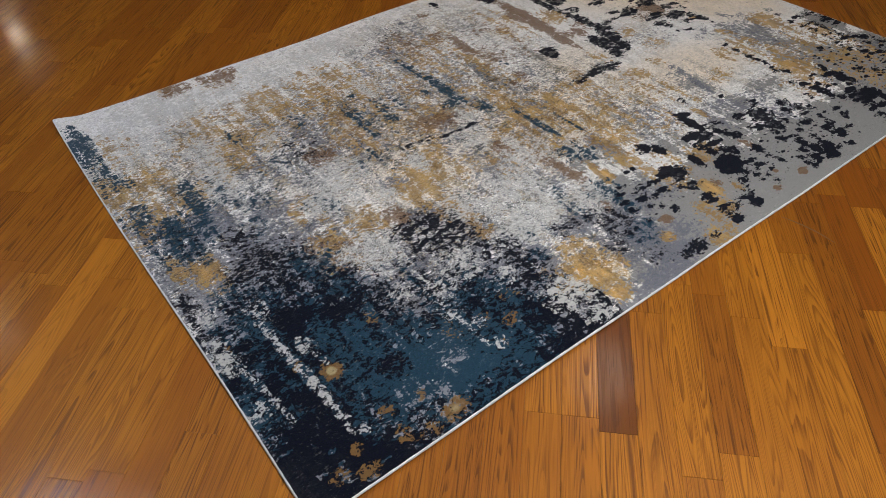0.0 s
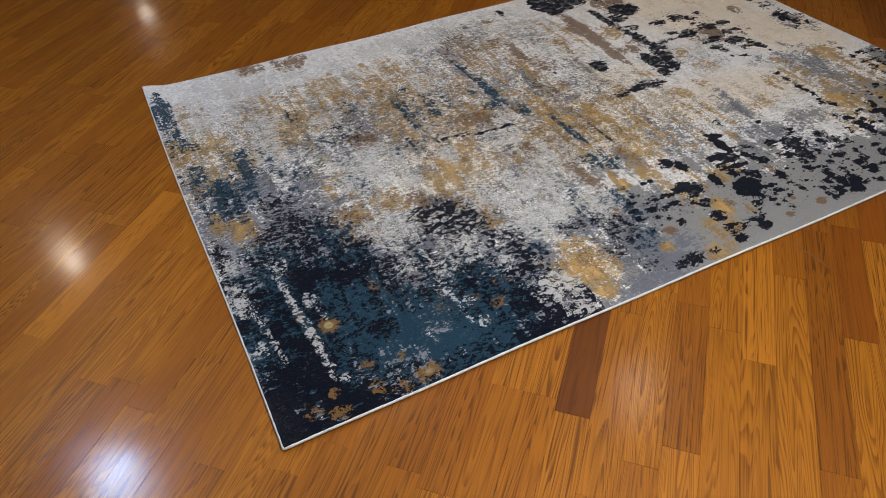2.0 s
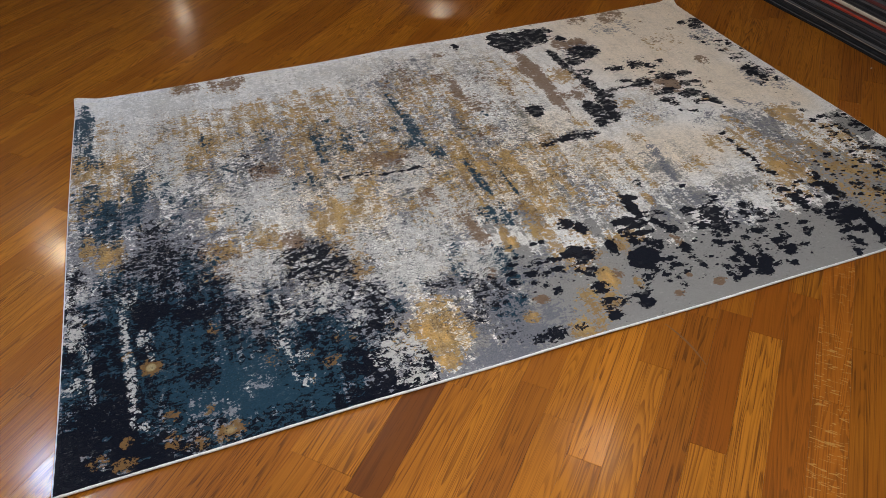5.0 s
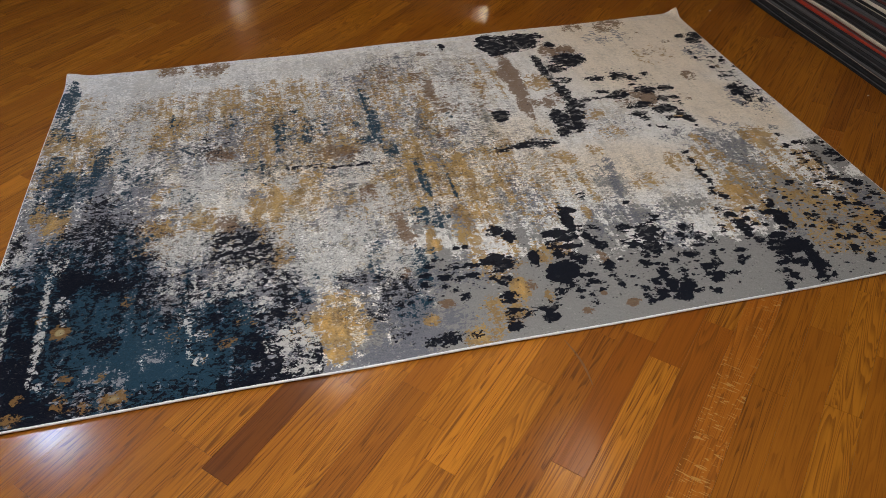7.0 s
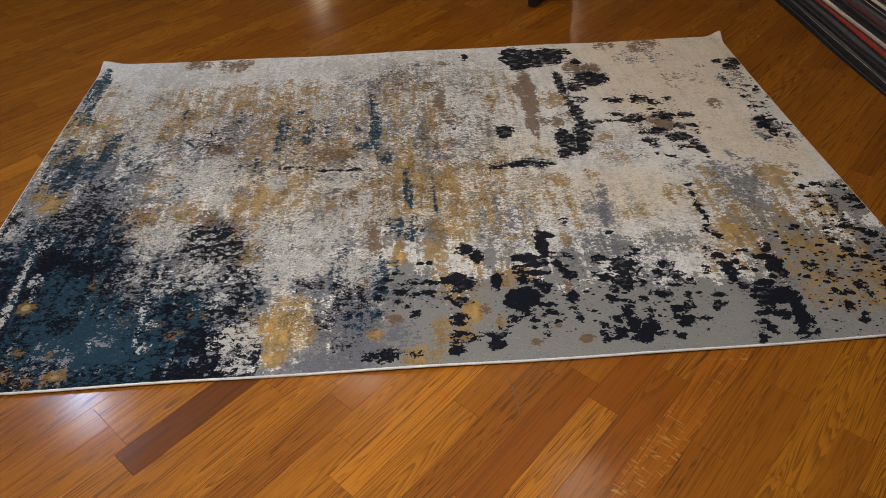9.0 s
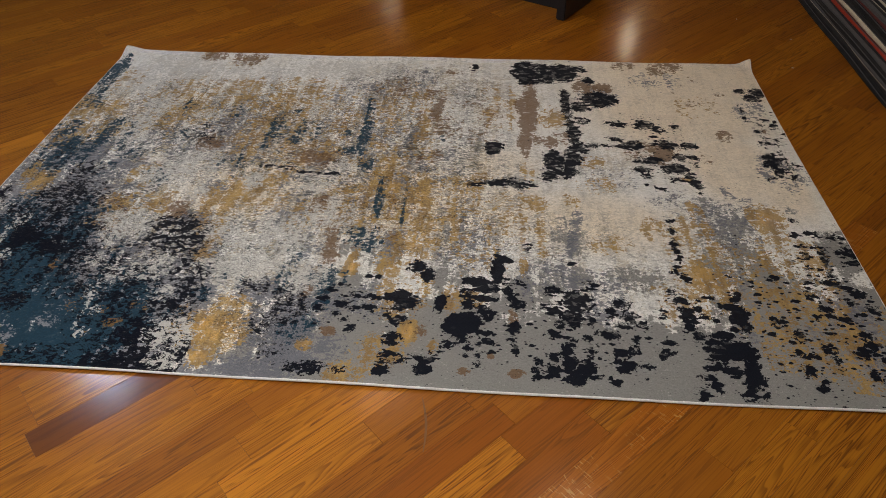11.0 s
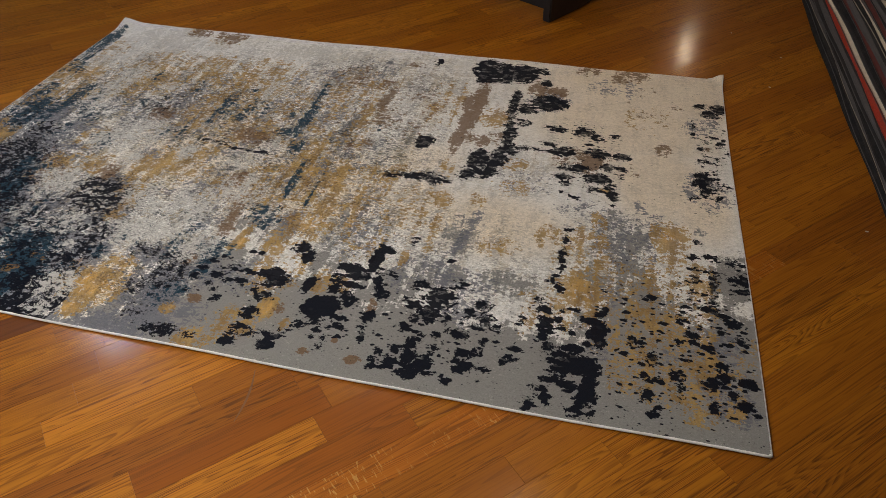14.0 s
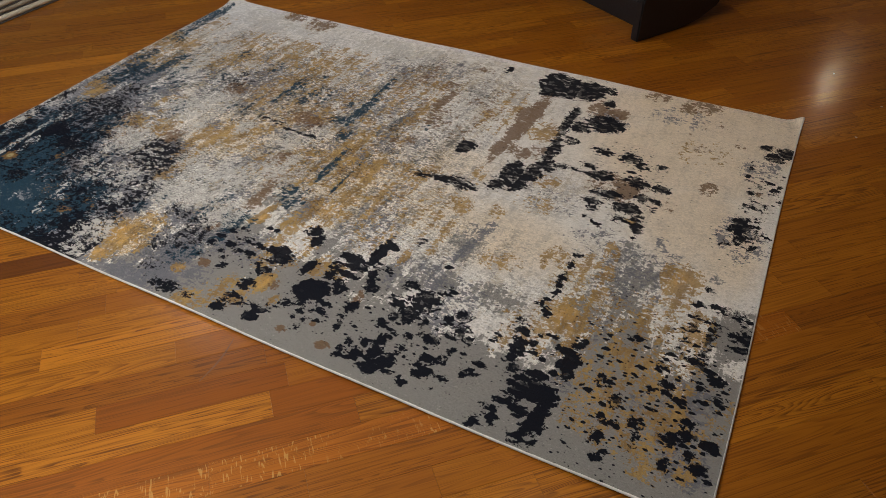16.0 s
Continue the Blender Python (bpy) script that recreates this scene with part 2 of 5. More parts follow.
    colour = n.mix(1.0, colour, n.mix(n.ramp(tuft, 0.32, 0.68), n.mix(lively, (0.88, 0.88, 0.88), (0.58, 0.58, 0.58)), n.mix(lively, (1.14, 1.14, 1.14), (1.42, 1.42, 1.42))), "MULTIPLY")
    relief = n.math("ADD", n.math("MULTIPLY", tuft, 0.5), n.math("ADD", n.math("MULTIPLY", crack, 1.2), n.math("MULTIPLY", marks, -0.25)))
    return n.done(Base_Color=colour, Roughness=0.92, Specular_IOR_Level=0.12, Normal=n.bump(relief, 0.9, 0.005))


def glowing(name, colour, strength):
    n = Nodes(name)
    return n.done(Base_Color=(0.9, 0.9, 0.9), Emission_Color=colour, Emission_Strength=strength)


OAK = oak("varnished_oak", (0.355, 0.114, 0.006), (0.515, 0.190, 0.010))
OAK_DARK = oak("varnished_dark_oak", (0.17, 0.05, 0.006), (0.23, 0.07, 0.008), 0.0, 0.85)
OAK_PALE = oak("varnished_pale_oak", (0.58, 0.215, 0.012), (0.61, 0.23, 0.014))
OAK_BROWN = oak("varnished_brown_oak", (0.31, 0.089, 0.005), (0.36, 0.107, 0.006))
OAK_RAYS = oak("varnished_quartersawn_oak", (0.42, 0.130, 0.008), (0.46, 0.145, 0.009), 0.6)
SUBFLOOR = plain("dark_joint", (0.03, 0.014, 0.006), 0.9)
PLASTER = plain("wall_plaster", (0.11, 0.095, 0.08), 0.85, 20.0, 0.06)
CEILING_PAINT = plain("ceiling_paint", (0.22, 0.21, 0.195), 0.9, 20.0, 0.05)
PILE = rug_pile()
BINDING = plain("pale_binding_yarn", (0.86, 0.85, 0.83), 0.85, 240.0, 0.12, 0.0, 0.6)
BLACK_WOOD = plain("black_lacquered_wood", (0.014, 0.016, 0.020), 0.34, 90.0, 0.3)
SHELF_WOOD = plain("orange_stained_shelf", (0.30, 0.12, 0.03), 0.35, 30.0, 0.25)
LAMP_METAL = plain("lamp_metal", (0.5, 0.5, 0.5), 0.35, 80.0, 0.1, 1.0)


# ---- building helpers ----
def part(name, bm, material, parent=None, label=""):
    mesh = bpy.data.meshes.new(name)
    bm.to_mesh(mesh)
    bm.free()
    mesh.materials.append(material)
    ob = new(name, mesh)
    ob.parent = parent
    if label:
        ob["label"] = label
    return ob


def smooth(ob):
    for face in ob.data.polygons:
        face.use_smooth = True
    return ob


def block(bm, x0, x1, y0, y1, z0, z1, bevel=0.0, m=None):
    made = bmesh.ops.create_cube(bm, size=1.0)["verts"]
    for v in made:
        v.co = Vector(((x0 + x1) / 2 + v.co.x * (x1 - x0), (y0 + y1) / 2 + v.co.y * (y1 - y0), (z0 + z1) / 2 + v.co.z * (z1 - z0)))
    if bevel:
        edges = list({e for v in made for e in v.link_edges})
        made = bmesh.ops.bevel(bm, geom=edges, offset=bevel, segments=2, affect="EDGES")["verts"]
    if m is not None:
        bmesh.ops.transform(bm, matrix=m, verts=list(made))
    return bm


def thing(name, label, category, group="", kind="", at=(0, 0, 0)):
    ob = new(name)
    ob.location = at
    ob.empty_display_size = 0.1
    return tagged(ob, label, category, group, kind)


# ---- room ----
X0, X1, Y0, Y1 = ROOM
floor = part("floor", block(bmesh.new(), X0, X1, Y0, Y1, -0.08, -0.0125), SUBFLOOR)
tagged(floor, "glossy orange-brown varnished oak strip parquet floor", "floor", kind="structure")
for wall_name, box in (
    ("wall_north", (X0 - 0.2, X1 + 0.2, Y1, Y1 + 0.2)),
    ("wall_south", (X0 - 0.2, X1 + 0.2, Y0 - 0.2, Y0)),
    ("wall_west", (X0 - 0.2, X0, Y0, Y1)),
    ("wall_east", (X1, X1 + 0.2, Y0, Y1)),
):
    wall = part(wall_name, block(bmesh.new(), *box, -0.08, CEILING), PLASTER)
    tagged(wall, "plain taupe plaster wall round the showroom", "wall", kind="structure")
ceiling = part("ceiling", block(bmesh.new(), X0 - 0.2, X1 + 0.2, Y0 - 0.2, Y1 + 0.2, CEILING, CEILING + 0.15), CEILING_PAINT)
tagged(ceiling, "plain grey painted ceiling with small lamps", "ceiling", kind="structure")

# ---- ceiling lamps and added fill lamps ----
for lamp_x, lamp_y, lamp_z, watts, tint, radius in LAMPS:
    lamp = thing("ceiling_or_fill_lamp", "small round ceiling lamp on a short metal stem, three of eight added as unseen fill", "lamp", "ceiling lamps", at=(lamp_x, lamp_y, lamp_z))
    bm = bmesh.new()
    bmesh.ops.create_cone(bm, cap_ends=True, segments=24, radius1=radius * 1.25, radius2=radius * 0.6, depth=0.10, matrix=pose(0, 0, radius + 0.07))
    bmesh.ops.create_cone(bm, cap_ends=True, segments=12, radius1=0.012, radius2=0.012, depth=CEILING - lamp_z - radius - 0.12, matrix=pose(0, 0, (CEILING - lamp_z + radius + 0.12) / 2))
    part("housing", bm, LAMP_METAL, lamp)
    bm = bmesh.new()
    bmesh.ops.create_uvsphere(bm, u_segments=20, v_segments=12, radius=radius, matrix=pose(0, 0, 0))
    bulb = smooth(part("bulb", bm, glowing("lit_bulb", tint, watts / (4 * math.pi**2 * radius**2)), lamp, "lit frosted bulb"))

# ---- the rug ----
LONG, WIDE, HIGH = 3.0, 1.99, 0.010
NX, NY = 901, 598
gx, gy = np.meshgrid(np.linspace(0, LONG, NX), np.linspace(0, WIDE, NY))
fields = {key: np.zeros_like(gx) for key in DYES}


fields["ink"] -= 0.03


def near(x0, x1, y0, y1):
    """The part of the weave between those bounds."""
    i0, i1 = (min(max(int(v / LONG * (NX - 1)), 0), NX) for v in (x0, x1 + 0.01))
    j0, j1 = (min(max(int(v / WIDE * (NY - 1)), 0), NY) for v in (y0, y1 + 0.01))
    return slice(j0, max(j1, j0)), slice(i0, max(i1, i0))


def dye(key, spots):
    """Soft spots of one dye: x, y, half-widths along x and y, density."""
    for x, y, rx, ry, amount in spots:
        rx, ry = max(rx, 0.007), max(ry, 0.007)
        at = near(x - 2.2 * rx, x + 2.2 * rx, y - 2.2 * ry, y + 2.2 * ry)
        far = ((gx[at] - x) / rx) ** 2 + ((gy[at] - y) / ry) ** 2
        fields[key][at] = np.maximum(fields[key][at], amount * np.exp(-0.95 * far**1.25))


def streak(key, amount, width, points):
    """A brushed soft line of one dye through a few points."""
    width = max(width, 0.006)
    for (ax, ay), (bx, by) in zip(points, points[1:]):
        at = near(min(ax, bx) - 2.2 * width, max(ax, bx) + 2.2 * width, min(ay, by) - 2.2 * width, max(ay, by) + 2.2 * width)
        px, py = gx[at], gy[at]
        along = np.clip(((px - ax) * (bx - ax) + (py - ay) * (by - ay)) / max((bx - ax) ** 2 + (by - ay) ** 2, 1e-6), 0, 1)
        far = ((px - ax - along * (bx - ax)) ** 2 + (py - ay - along * (by - ay)) ** 2) / width**2
        fields[key][at] = np.maximum(fields[key][at], amount * np.exp(-0.95 * far**1.25))


def mark(key, spots):
    """Crisp marks, kept as metres inside their outline: x, y, half-widths."""
    for x, y, rx, ry in spots:
        at = near(x - rx - 0.03, x + rx + 0.03, y - ry - 0.03, y + ry + 0.03)
        inside = (1 - np.hypot((gx[at] - x) / rx, (gy[at] - y) / ry)) * math.sqrt(rx * ry)
        fields[key][at] = np.maximum(fields[key][at], np.clip(inside, -0.03, 0.02))


def brush(key, width, points):
    """A crisp line through a few points, kept as metres inside its outline."""
    for (ax, ay), (bx, by) in zip(points, points[1:]):
        room = width + 0.03
        at = near(min(ax, bx) - room, max(ax, bx) + room, min(ay, by) - room, max(ay, by) + room)
        px, py = gx[at], gy[at]
        along = np.clip(((px - ax) * (bx - ax) + (py - ay) * (by - ay)) / max((bx - ax) ** 2 + (by - ay) ** 2, 1e-6), 0, 1)
        inside = width - np.hypot(px - ax - along * (bx - ax), py - ay - along * (by - ay))
        fields[key][at] = np.maximum(fields[key][at], np.clip(inside, -0.03, 0.02))


# dyes begin with soft grounds and end with crisp marks
dye("navy", [(1.01, 1.02, 0.086, 0.012, 0.7), (0.66, 1.25, 0.092, 0.109, 0.4), (0.12, 1.05, 0.147, 0.174, 0.24), (1.2, 0.336, 0.048, 0.049, 0.8), (1.248, 0.278, 0.028, 0.042, 0.8), (1.209, 0.213, 0.046, 0.05, 0.75), (1.312, 0.042, 0.072, 0.025, 0.9), (1.394, 0.043, 0.04, 0.017, 0.75), (1.208, 0.098, 0.044, 0.042, 0.55), (0.236, 0.541, 0.064, 0.076, 1.5), (0.344, 0.512, 0.071, 0.063, 1.2), (0.042, 0.12, 0.063, 0.101, 2.4), (0.089, 0.368, 0.038, 0.09, 1.2), (0.157, 0.265, 0.064, 0.065, 1.2), (0.176, 0.17, 0.062, 0.054, 1), (0.1, 0.119, 0.074, 0.076, 1.3)])
dye("navy", [(0.226, 0.083, 0.066, 0.047, 1), (0.363, 0.244, 0.04, 0.046, 1.3), (0.798, 0.142, 0.078, 0.082, 1.2), (0.825, 0.259, 0.063, 0.068, 1), (0.822, 0.056, 0.056, 0.052, 1.1), (0.711, 0.021, 0.058, 0.042, 0.9), (0.091, 0.512, 0.035, 0.079, 1), (0.011, 0.606, 0.041, 0.083, 0.8), (0.013, 0.455, 0.03, 0.074, 1), (0.748, 0.583, 0.111, 0.106, 1.35), (0.669, 0.635, 0.053, 0.05, 0.95), (0.818, 0.492, 0.053, 0.059, 1), (0.857, 0.371, 0.056, 0.062, 0.85), (0.725, 0.367, 0.122, 0.098, 0.85), (0.15, 0.685, 0.072, 0.059, 0.8), (0.275, 0.954, 0.071, 0.059, 0.6)])
dye("navy", [(0.212, 0.788, 0.066, 0.048, 0.7), (0.025, 0.765, 0.04, 0.104, 0.7), (0.553, 0.322, 0.055, 0.05, 0.7), (0.499, 0.459, 0.066, 0.065, 0.55), (0.668, 0.288, 0.063, 0.052, 0.8), (0.343, 0.063, 0.08, 0.051, 0.8), (0.456, 0.597, 0.068, 0.071, 0.5), (1.088, 0.355, 0.053, 0.043, 0.6), (1.201, 0.264, 0.04, 0.043, 0.9), (1.155, 0.198, 0.038, 0.044, 0.6), (0.775, 0.553, 0.038, 0.042, 1.3), (0.082, 0.218, 0.043, 0.058, 1.2), (0.16, 0.36, 0.17, 0.36, 0.75), (0.72, 0.26, 0.16, 0.24, 0.55), (0.1, 0.12, 0.16, 0.17, 1.6), (0.3, 0.55, 0.16, 0.2, 0.7)])
dye("navy", [(0.87, 0.28, 0.07, 0.25, 0.95), (0.9, 0.08, 0.06, 0.1, 1), (0.82, 0.42, 0.1, 0.12, 0.8), (0.82, 0, 0.13, 0.08, 1.2), (0.12, 0, 0.22, 0.1, 2.2), (0.3, 0.75, 0.15, 0.15, 0.62), (0.5, 0.42, 0.2, 0.15, 0.6), (0.45, 0.02, 0.25, 0.06, 0.7)])
dye("teal", [(0.13, 1.13, 0.066, 0.081, 0.85), (0.05, 1.75, 0.028, 0.133, 1), (0.07, 1.46, 0.044, 0.068, 0.75), (0.24, 1.16, 0.056, 0.045, 0.697), (0.27, 1.3, 0.066, 0.049, 0.574), (0.54, 0.96, 0.053, 0.037, 0.615), (0.53, 1.22, 0.068, 0.051, 0.492), (0.72, 1.44, 0.048, 0.097, 0.451), (0.93, 1.26, 0.046, 0.154, 0.533), (1.06, 1.29, 0.058, 0.089, 0.574), (1.03, 1.21, 0.045, 0.064, 0.492), (1.29, 1.46, 0.029, 0.146, 0.451), (1.3, 1.27, 0.028, 0.133, 0.492), (1.25, 1.15, 0.056, 0.033, 0.492), (1.34, 1.05, 0.031, 0.079, 0.451), (1.41, 0.86, 0.011, 0.106, 0.75)])
dye("teal", [(1.51, 0.78, 0.008, 0.102, 0.7), (1.42, 0.77, 0.012, 0.05, 0.7), (0.5, 1.46, 0.049, 0.097, 0.328), (0.42, 1.1, 0.133, 0.121, 0.328), (0.15, 1.02, 0.129, 0.114, 0.5), (1.37, 0.63, 0.077, 0.046, 0.6), (1.43, 0.6, 0.048, 0.076, 0.6), (1.3, 0.41, 0.072, 0.08, 0.55), (1.26, 0.19, 0.066, 0.068, 0.55), (0.8, 1.03, 0.13, 0.155, 0.287), (1.62, 1.26, 0.027, 0.044, 0.41), (0.03, 1.75, 0.035, 0.167, 0.95), (0.03, 1.48, 0.033, 0.084, 0.8), (0.06, 1.24, 0.048, 0.093, 0.7), (0.29, 1.23, 0.078, 0.06, 0.574), (0.23, 1.18, 0.029, 0.055, 0.533)])
dye("teal", [(0.33, 0.96, 0.055, 0.098, 0.492), (0.15, 1.07, 0.148, 0.176, 0.55), (0.928, 1.32, 0.051, 0.115, 0.491), (0.922, 1.161, 0.026, 0.033, 0.577), (1.041, 1.356, 0.035, 0.037, 0.577), (1.056, 1.265, 0.025, 0.026, 0.505), (0.988, 1.448, 0.025, 0.019, 0.577), (1.232, 1.284, 0.02, 0.026, 0.577), (1.267, 1.148, 0.023, 0.021, 0.613), (1.283, 1.48, 0.03, 0.072, 0.505), (1.319, 1.271, 0.037, 0.147, 0.447), (1.418, 0.845, 0.019, 0.061, 0.66), (0.535, 1.244, 0.035, 0.027, 0.505), (0.753, 1.422, 0.036, 0.071, 0.433), (0.278, 1.179, 0.057, 0.06, 0.577), (0.559, 0.955, 0.023, 0.03, 0.433)])
dye("teal", [(1.296, 0.296, 0.056, 0.059, 0.396), (1.173, 0.498, 0.036, 0.081, 0.44), (0.322, 0.367, 0.078, 0.091, 1.3), (0.421, 0.218, 0.117, 0.095, 1.4), (0.523, 0.097, 0.086, 0.065, 1.4), (0.651, 0.075, 0.067, 0.055, 1.3), (0.447, 0.326, 0.091, 0.074, 1.2), (0.35, 0.165, 0.098, 0.067, 1), (0.255, 0.427, 0.042, 0.067, 0.9), (0.352, 0.683, 0.081, 0.12, 1.1), (0.391, 0.572, 0.071, 0.101, 1), (0.26, 0.502, 0.095, 0.101, 0.8), (0.594, 0.249, 0.052, 0.064, 0.7), (0.661, 0.164, 0.061, 0.048, 0.8), (0.087, 0.566, 0.034, 0.071, 0.5), (0.105, 0.723, 0.042, 0.067, 0.6)])
dye("teal", [(0.606, 0.488, 0.047, 0.062, 0.5), (0.499, 0.459, 0.06, 0.074, 0.7), (0.936, 0.314, 0.044, 0.039, 0.7), (0.88, 0.434, 0.049, 0.029, 0.5), (0.975, 0.415, 0.029, 0.048, 0.8), (0.26, 1.225, 0.045, 0.08, 0.656), (0.007, 1.716, 0.035, 0.172, 1), (0.031, 1.554, 0.053, 0.078, 0.8), (0.573, 0.921, 0.043, 0.054, 0.7), (0.395, 1.093, 0.027, 0.036, 0.492), (0.548, 1.238, 0.038, 0.048, 0.492), (0.24, 0.36, 0.27, 0.36, 1.4), (0.66, 0.19, 0.2, 0.22, 1.2), (0.6, 0, 0.28, 0.09, 1.25), (0.35, 0.7, 0.1, 0.12, 0.8), (1.04, 0.42, 0.012, 0.1, 0.75)])
dye("teal", [(1.36, 0.62, 0.06, 0.05, 0.6), (1.15, 0.67, 0.04, 0.03, 0.6), (1.17, 0.4, 0.04, 0.08, 0.6)])
dye("slate", [(0.17, 1.01, 0.129, 0.121, 0.75), (0.37, 0.96, 0.081, 0.126, 0.75), (0.69, 1.33, 0.075, 0.173, 0.65), (0.76, 1.16, 0.09, 0.108, 0.75), (0.81, 1.11, 0.055, 0.06, 0.6), (1.08, 0.93, 0.126, 0.147, 0.35), (1.39, 1.26, 0.185, 0.222, 0.4), (1.27, 1.61, 0.151, 0.212, 0.4), (1.47, 1.75, 0.157, 0.17, 0.35), (2.14, 0.44, 0.127, 0.055, 0.6), (2.6, 0.75, 0.101, 0.17, 0.55), (2.71, 0.85, 0.083, 0.072, 0.5), (2.26, 1.01, 0.13, 0.098, 0.3), (0.48, 1.22, 0.137, 0.128, 0.4), (0.3, 1.51, 0.122, 0.198, 0.25), (2.27, 1.64, 0.089, 0.098, 0.75)])
dye("slate", [(2.94, 1.68, 0.046, 0.05, 0.5), (2.89, 1.55, 0.075, 0.104, 0.4), (2.92, 1.09, 0.066, 0.124, 0.45), (1.38, 0.86, 0.145, 0.25, 0.3), (1.71, 0.83, 0.144, 0.211, 0.25), (1.76, 0.6, 0.153, 0.152, 0.4), (2.46, 0.87, 0.125, 0.109, 0.3), (2.55, 1.81, 0.159, 0.118, 0.3), (1.89, 1.08, 0.088, 0.061, 0.2), (0.24, 0.94, 0.25, 0.238, 0.7), (0.06, 1, 0.108, 0.323, 0.75), (0.74, 1.28, 0.37, 0.312, 0.4), (1.25, 1.23, 0.367, 0.395, 0.36), (1.51, 0.96, 0.256, 0.303, 0.3), (2.09, 0.45, 0.128, 0.055, 0.6), (2.93, 1.61, 0.042, 0.067, 0.6)])
dye("slate", [(2.87, 1.55, 0.022, 0.084, 0.5), (2.87, 1.12, 0.056, 0.102, 0.55), (2.96, 1.09, 0.046, 0.083, 0.5), (2.163, 0.335, 0.076, 0.07, 0.75), (2.037, 0.485, 0.09, 0.103, 0.45), (2.565, 0.493, 0.07, 0.065, 0.55), (2.883, 0.338, 0.076, 0.079, 0.7), (2.897, 0.211, 0.066, 0.082, 0.65), (2.93, 0.117, 0.061, 0.048, 0.7), (1.949, 0.449, 0.054, 0.101, 0.5), (2.556, 0.234, 0.04, 0.043, 0.5), (2.755, 0.257, 0.033, 0.043, 0.45), (0.701, 1.391, 0.093, 0.093, 0.75), (0.73, 1.251, 0.075, 0.065, 0.8), (0.386, 0.996, 0.078, 0.076, 0.9), (0.756, 1.037, 0.051, 0.058, 0.6)])
dye("slate", [(0.803, 0.867, 0.058, 0.053, 0.6), (1.36, 1.415, 0.063, 0.263, 0.5), (1.134, 1.566, 0.04, 0.051, 0.5), (1.465, 1.136, 0.047, 0.079, 0.6), (1.646, 1.136, 0.041, 0.056, 0.5), (1.496, 0.594, 0.079, 0.086, 0.6), (1.242, 0.193, 0.087, 0.119, 1.2), (1.248, 0.081, 0.099, 0.052, 1.3), (1.355, 0.115, 0.084, 0.063, 0.8), (1.124, 0.179, 0.072, 0.066, 0.55), (1.314, 0.298, 0.073, 0.071, 0.7), (1.174, 0.386, 0.077, 0.076, 0.7), (1.453, 0.314, 0.09, 0.095, 0.45), (0.684, 0.361, 0.179, 0.155, 1.1), (0.798, 0.246, 0.105, 0.111, 1.1), (0.622, 0.48, 0.103, 0.105, 0.9)])
dye("slate", [(0.177, 1.041, 0.204, 0.159, 1), (0.053, 1.003, 0.072, 0.124, 0.9), (0.267, 0.923, 0.105, 0.092, 0.9), (0.454, 0.539, 0.098, 0.087, 0.6), (0.737, 0.39, 0.13, 0.102, 0.7), (1.12, 0.338, 0.084, 0.074, 0.95), (1.078, 0.21, 0.068, 0.053, 0.6), (0.95, 0.336, 0.068, 0.056, 0.6), (0.722, 1.144, 0.121, 0.117, 0.8), (0.463, 0.784, 0.087, 0.072, 0.4), (0.053, 1.218, 0.074, 0.079, 0.7), (0.036, 0.647, 0.065, 0.1, 0.7), (1.17, 0.161, 0.074, 0.084, 0.8), (0.871, 0.104, 0.074, 0.065, 0.45), (1.154, 0.228, 0.064, 0.068, 0.8), (0.26, 0.38, 0.33, 0.44, 1.9)])
dye("slate", [(0.72, 0.2, 0.2, 0.25, 1.7), (0.06, 0.85, 0.09, 0.3, 0.9), (0.5, 0.3, 0.3, 0.3, 1.2), (0.9, 0.25, 0.09, 0.3, 1.2), (0.5, 0, 0.5, 0.1, 2), (1.15, 0.02, 0.12, 0.06, 1.2), (0.2, 0.85, 0.3, 0.25, 0.95), (0.1, 1, 0.15, 0.2, 0.8), (1.1, 0.68, 0.1, 0.14, 0.5), (1.2, 0.55, 0.1, 0.14, 0.5), (0.8, 0.68, 0.12, 0.06, 0.5)])
dye("gold", [(0.43, 1.45, 0.078, 0.182, 0.65), (0.34, 1.32, 0.07, 0.135, 0.4), (0.71, 1.67, 0.077, 0.081, 0.65), (0.9, 1.54, 0.144, 0.142, 0.75), (0.87, 1.35, 0.094, 0.092, 0.6), (1.07, 1.53, 0.094, 0.121, 0.65), (0.02, 1.42, 0.092, 0.094, 0.8), (0.15, 1.43, 0.067, 0.114, 0.65), (1.13, 1.2, 0.064, 0.085, 0.55), (1.36, 1.5, 0.069, 0.14, 0.55), (1.34, 1.22, 0.045, 0.13, 0.5), (1.38, 1.08, 0.127, 0.056, 0.55), (1.44, 0.89, 0.069, 0.123, 0.75), (1.56, 0.85, 0.068, 0.099, 0.8), (2.07, 1.43, 0.058, 0.068, 0.8), (1.97, 0.84, 0.049, 0.05, 0.75)])
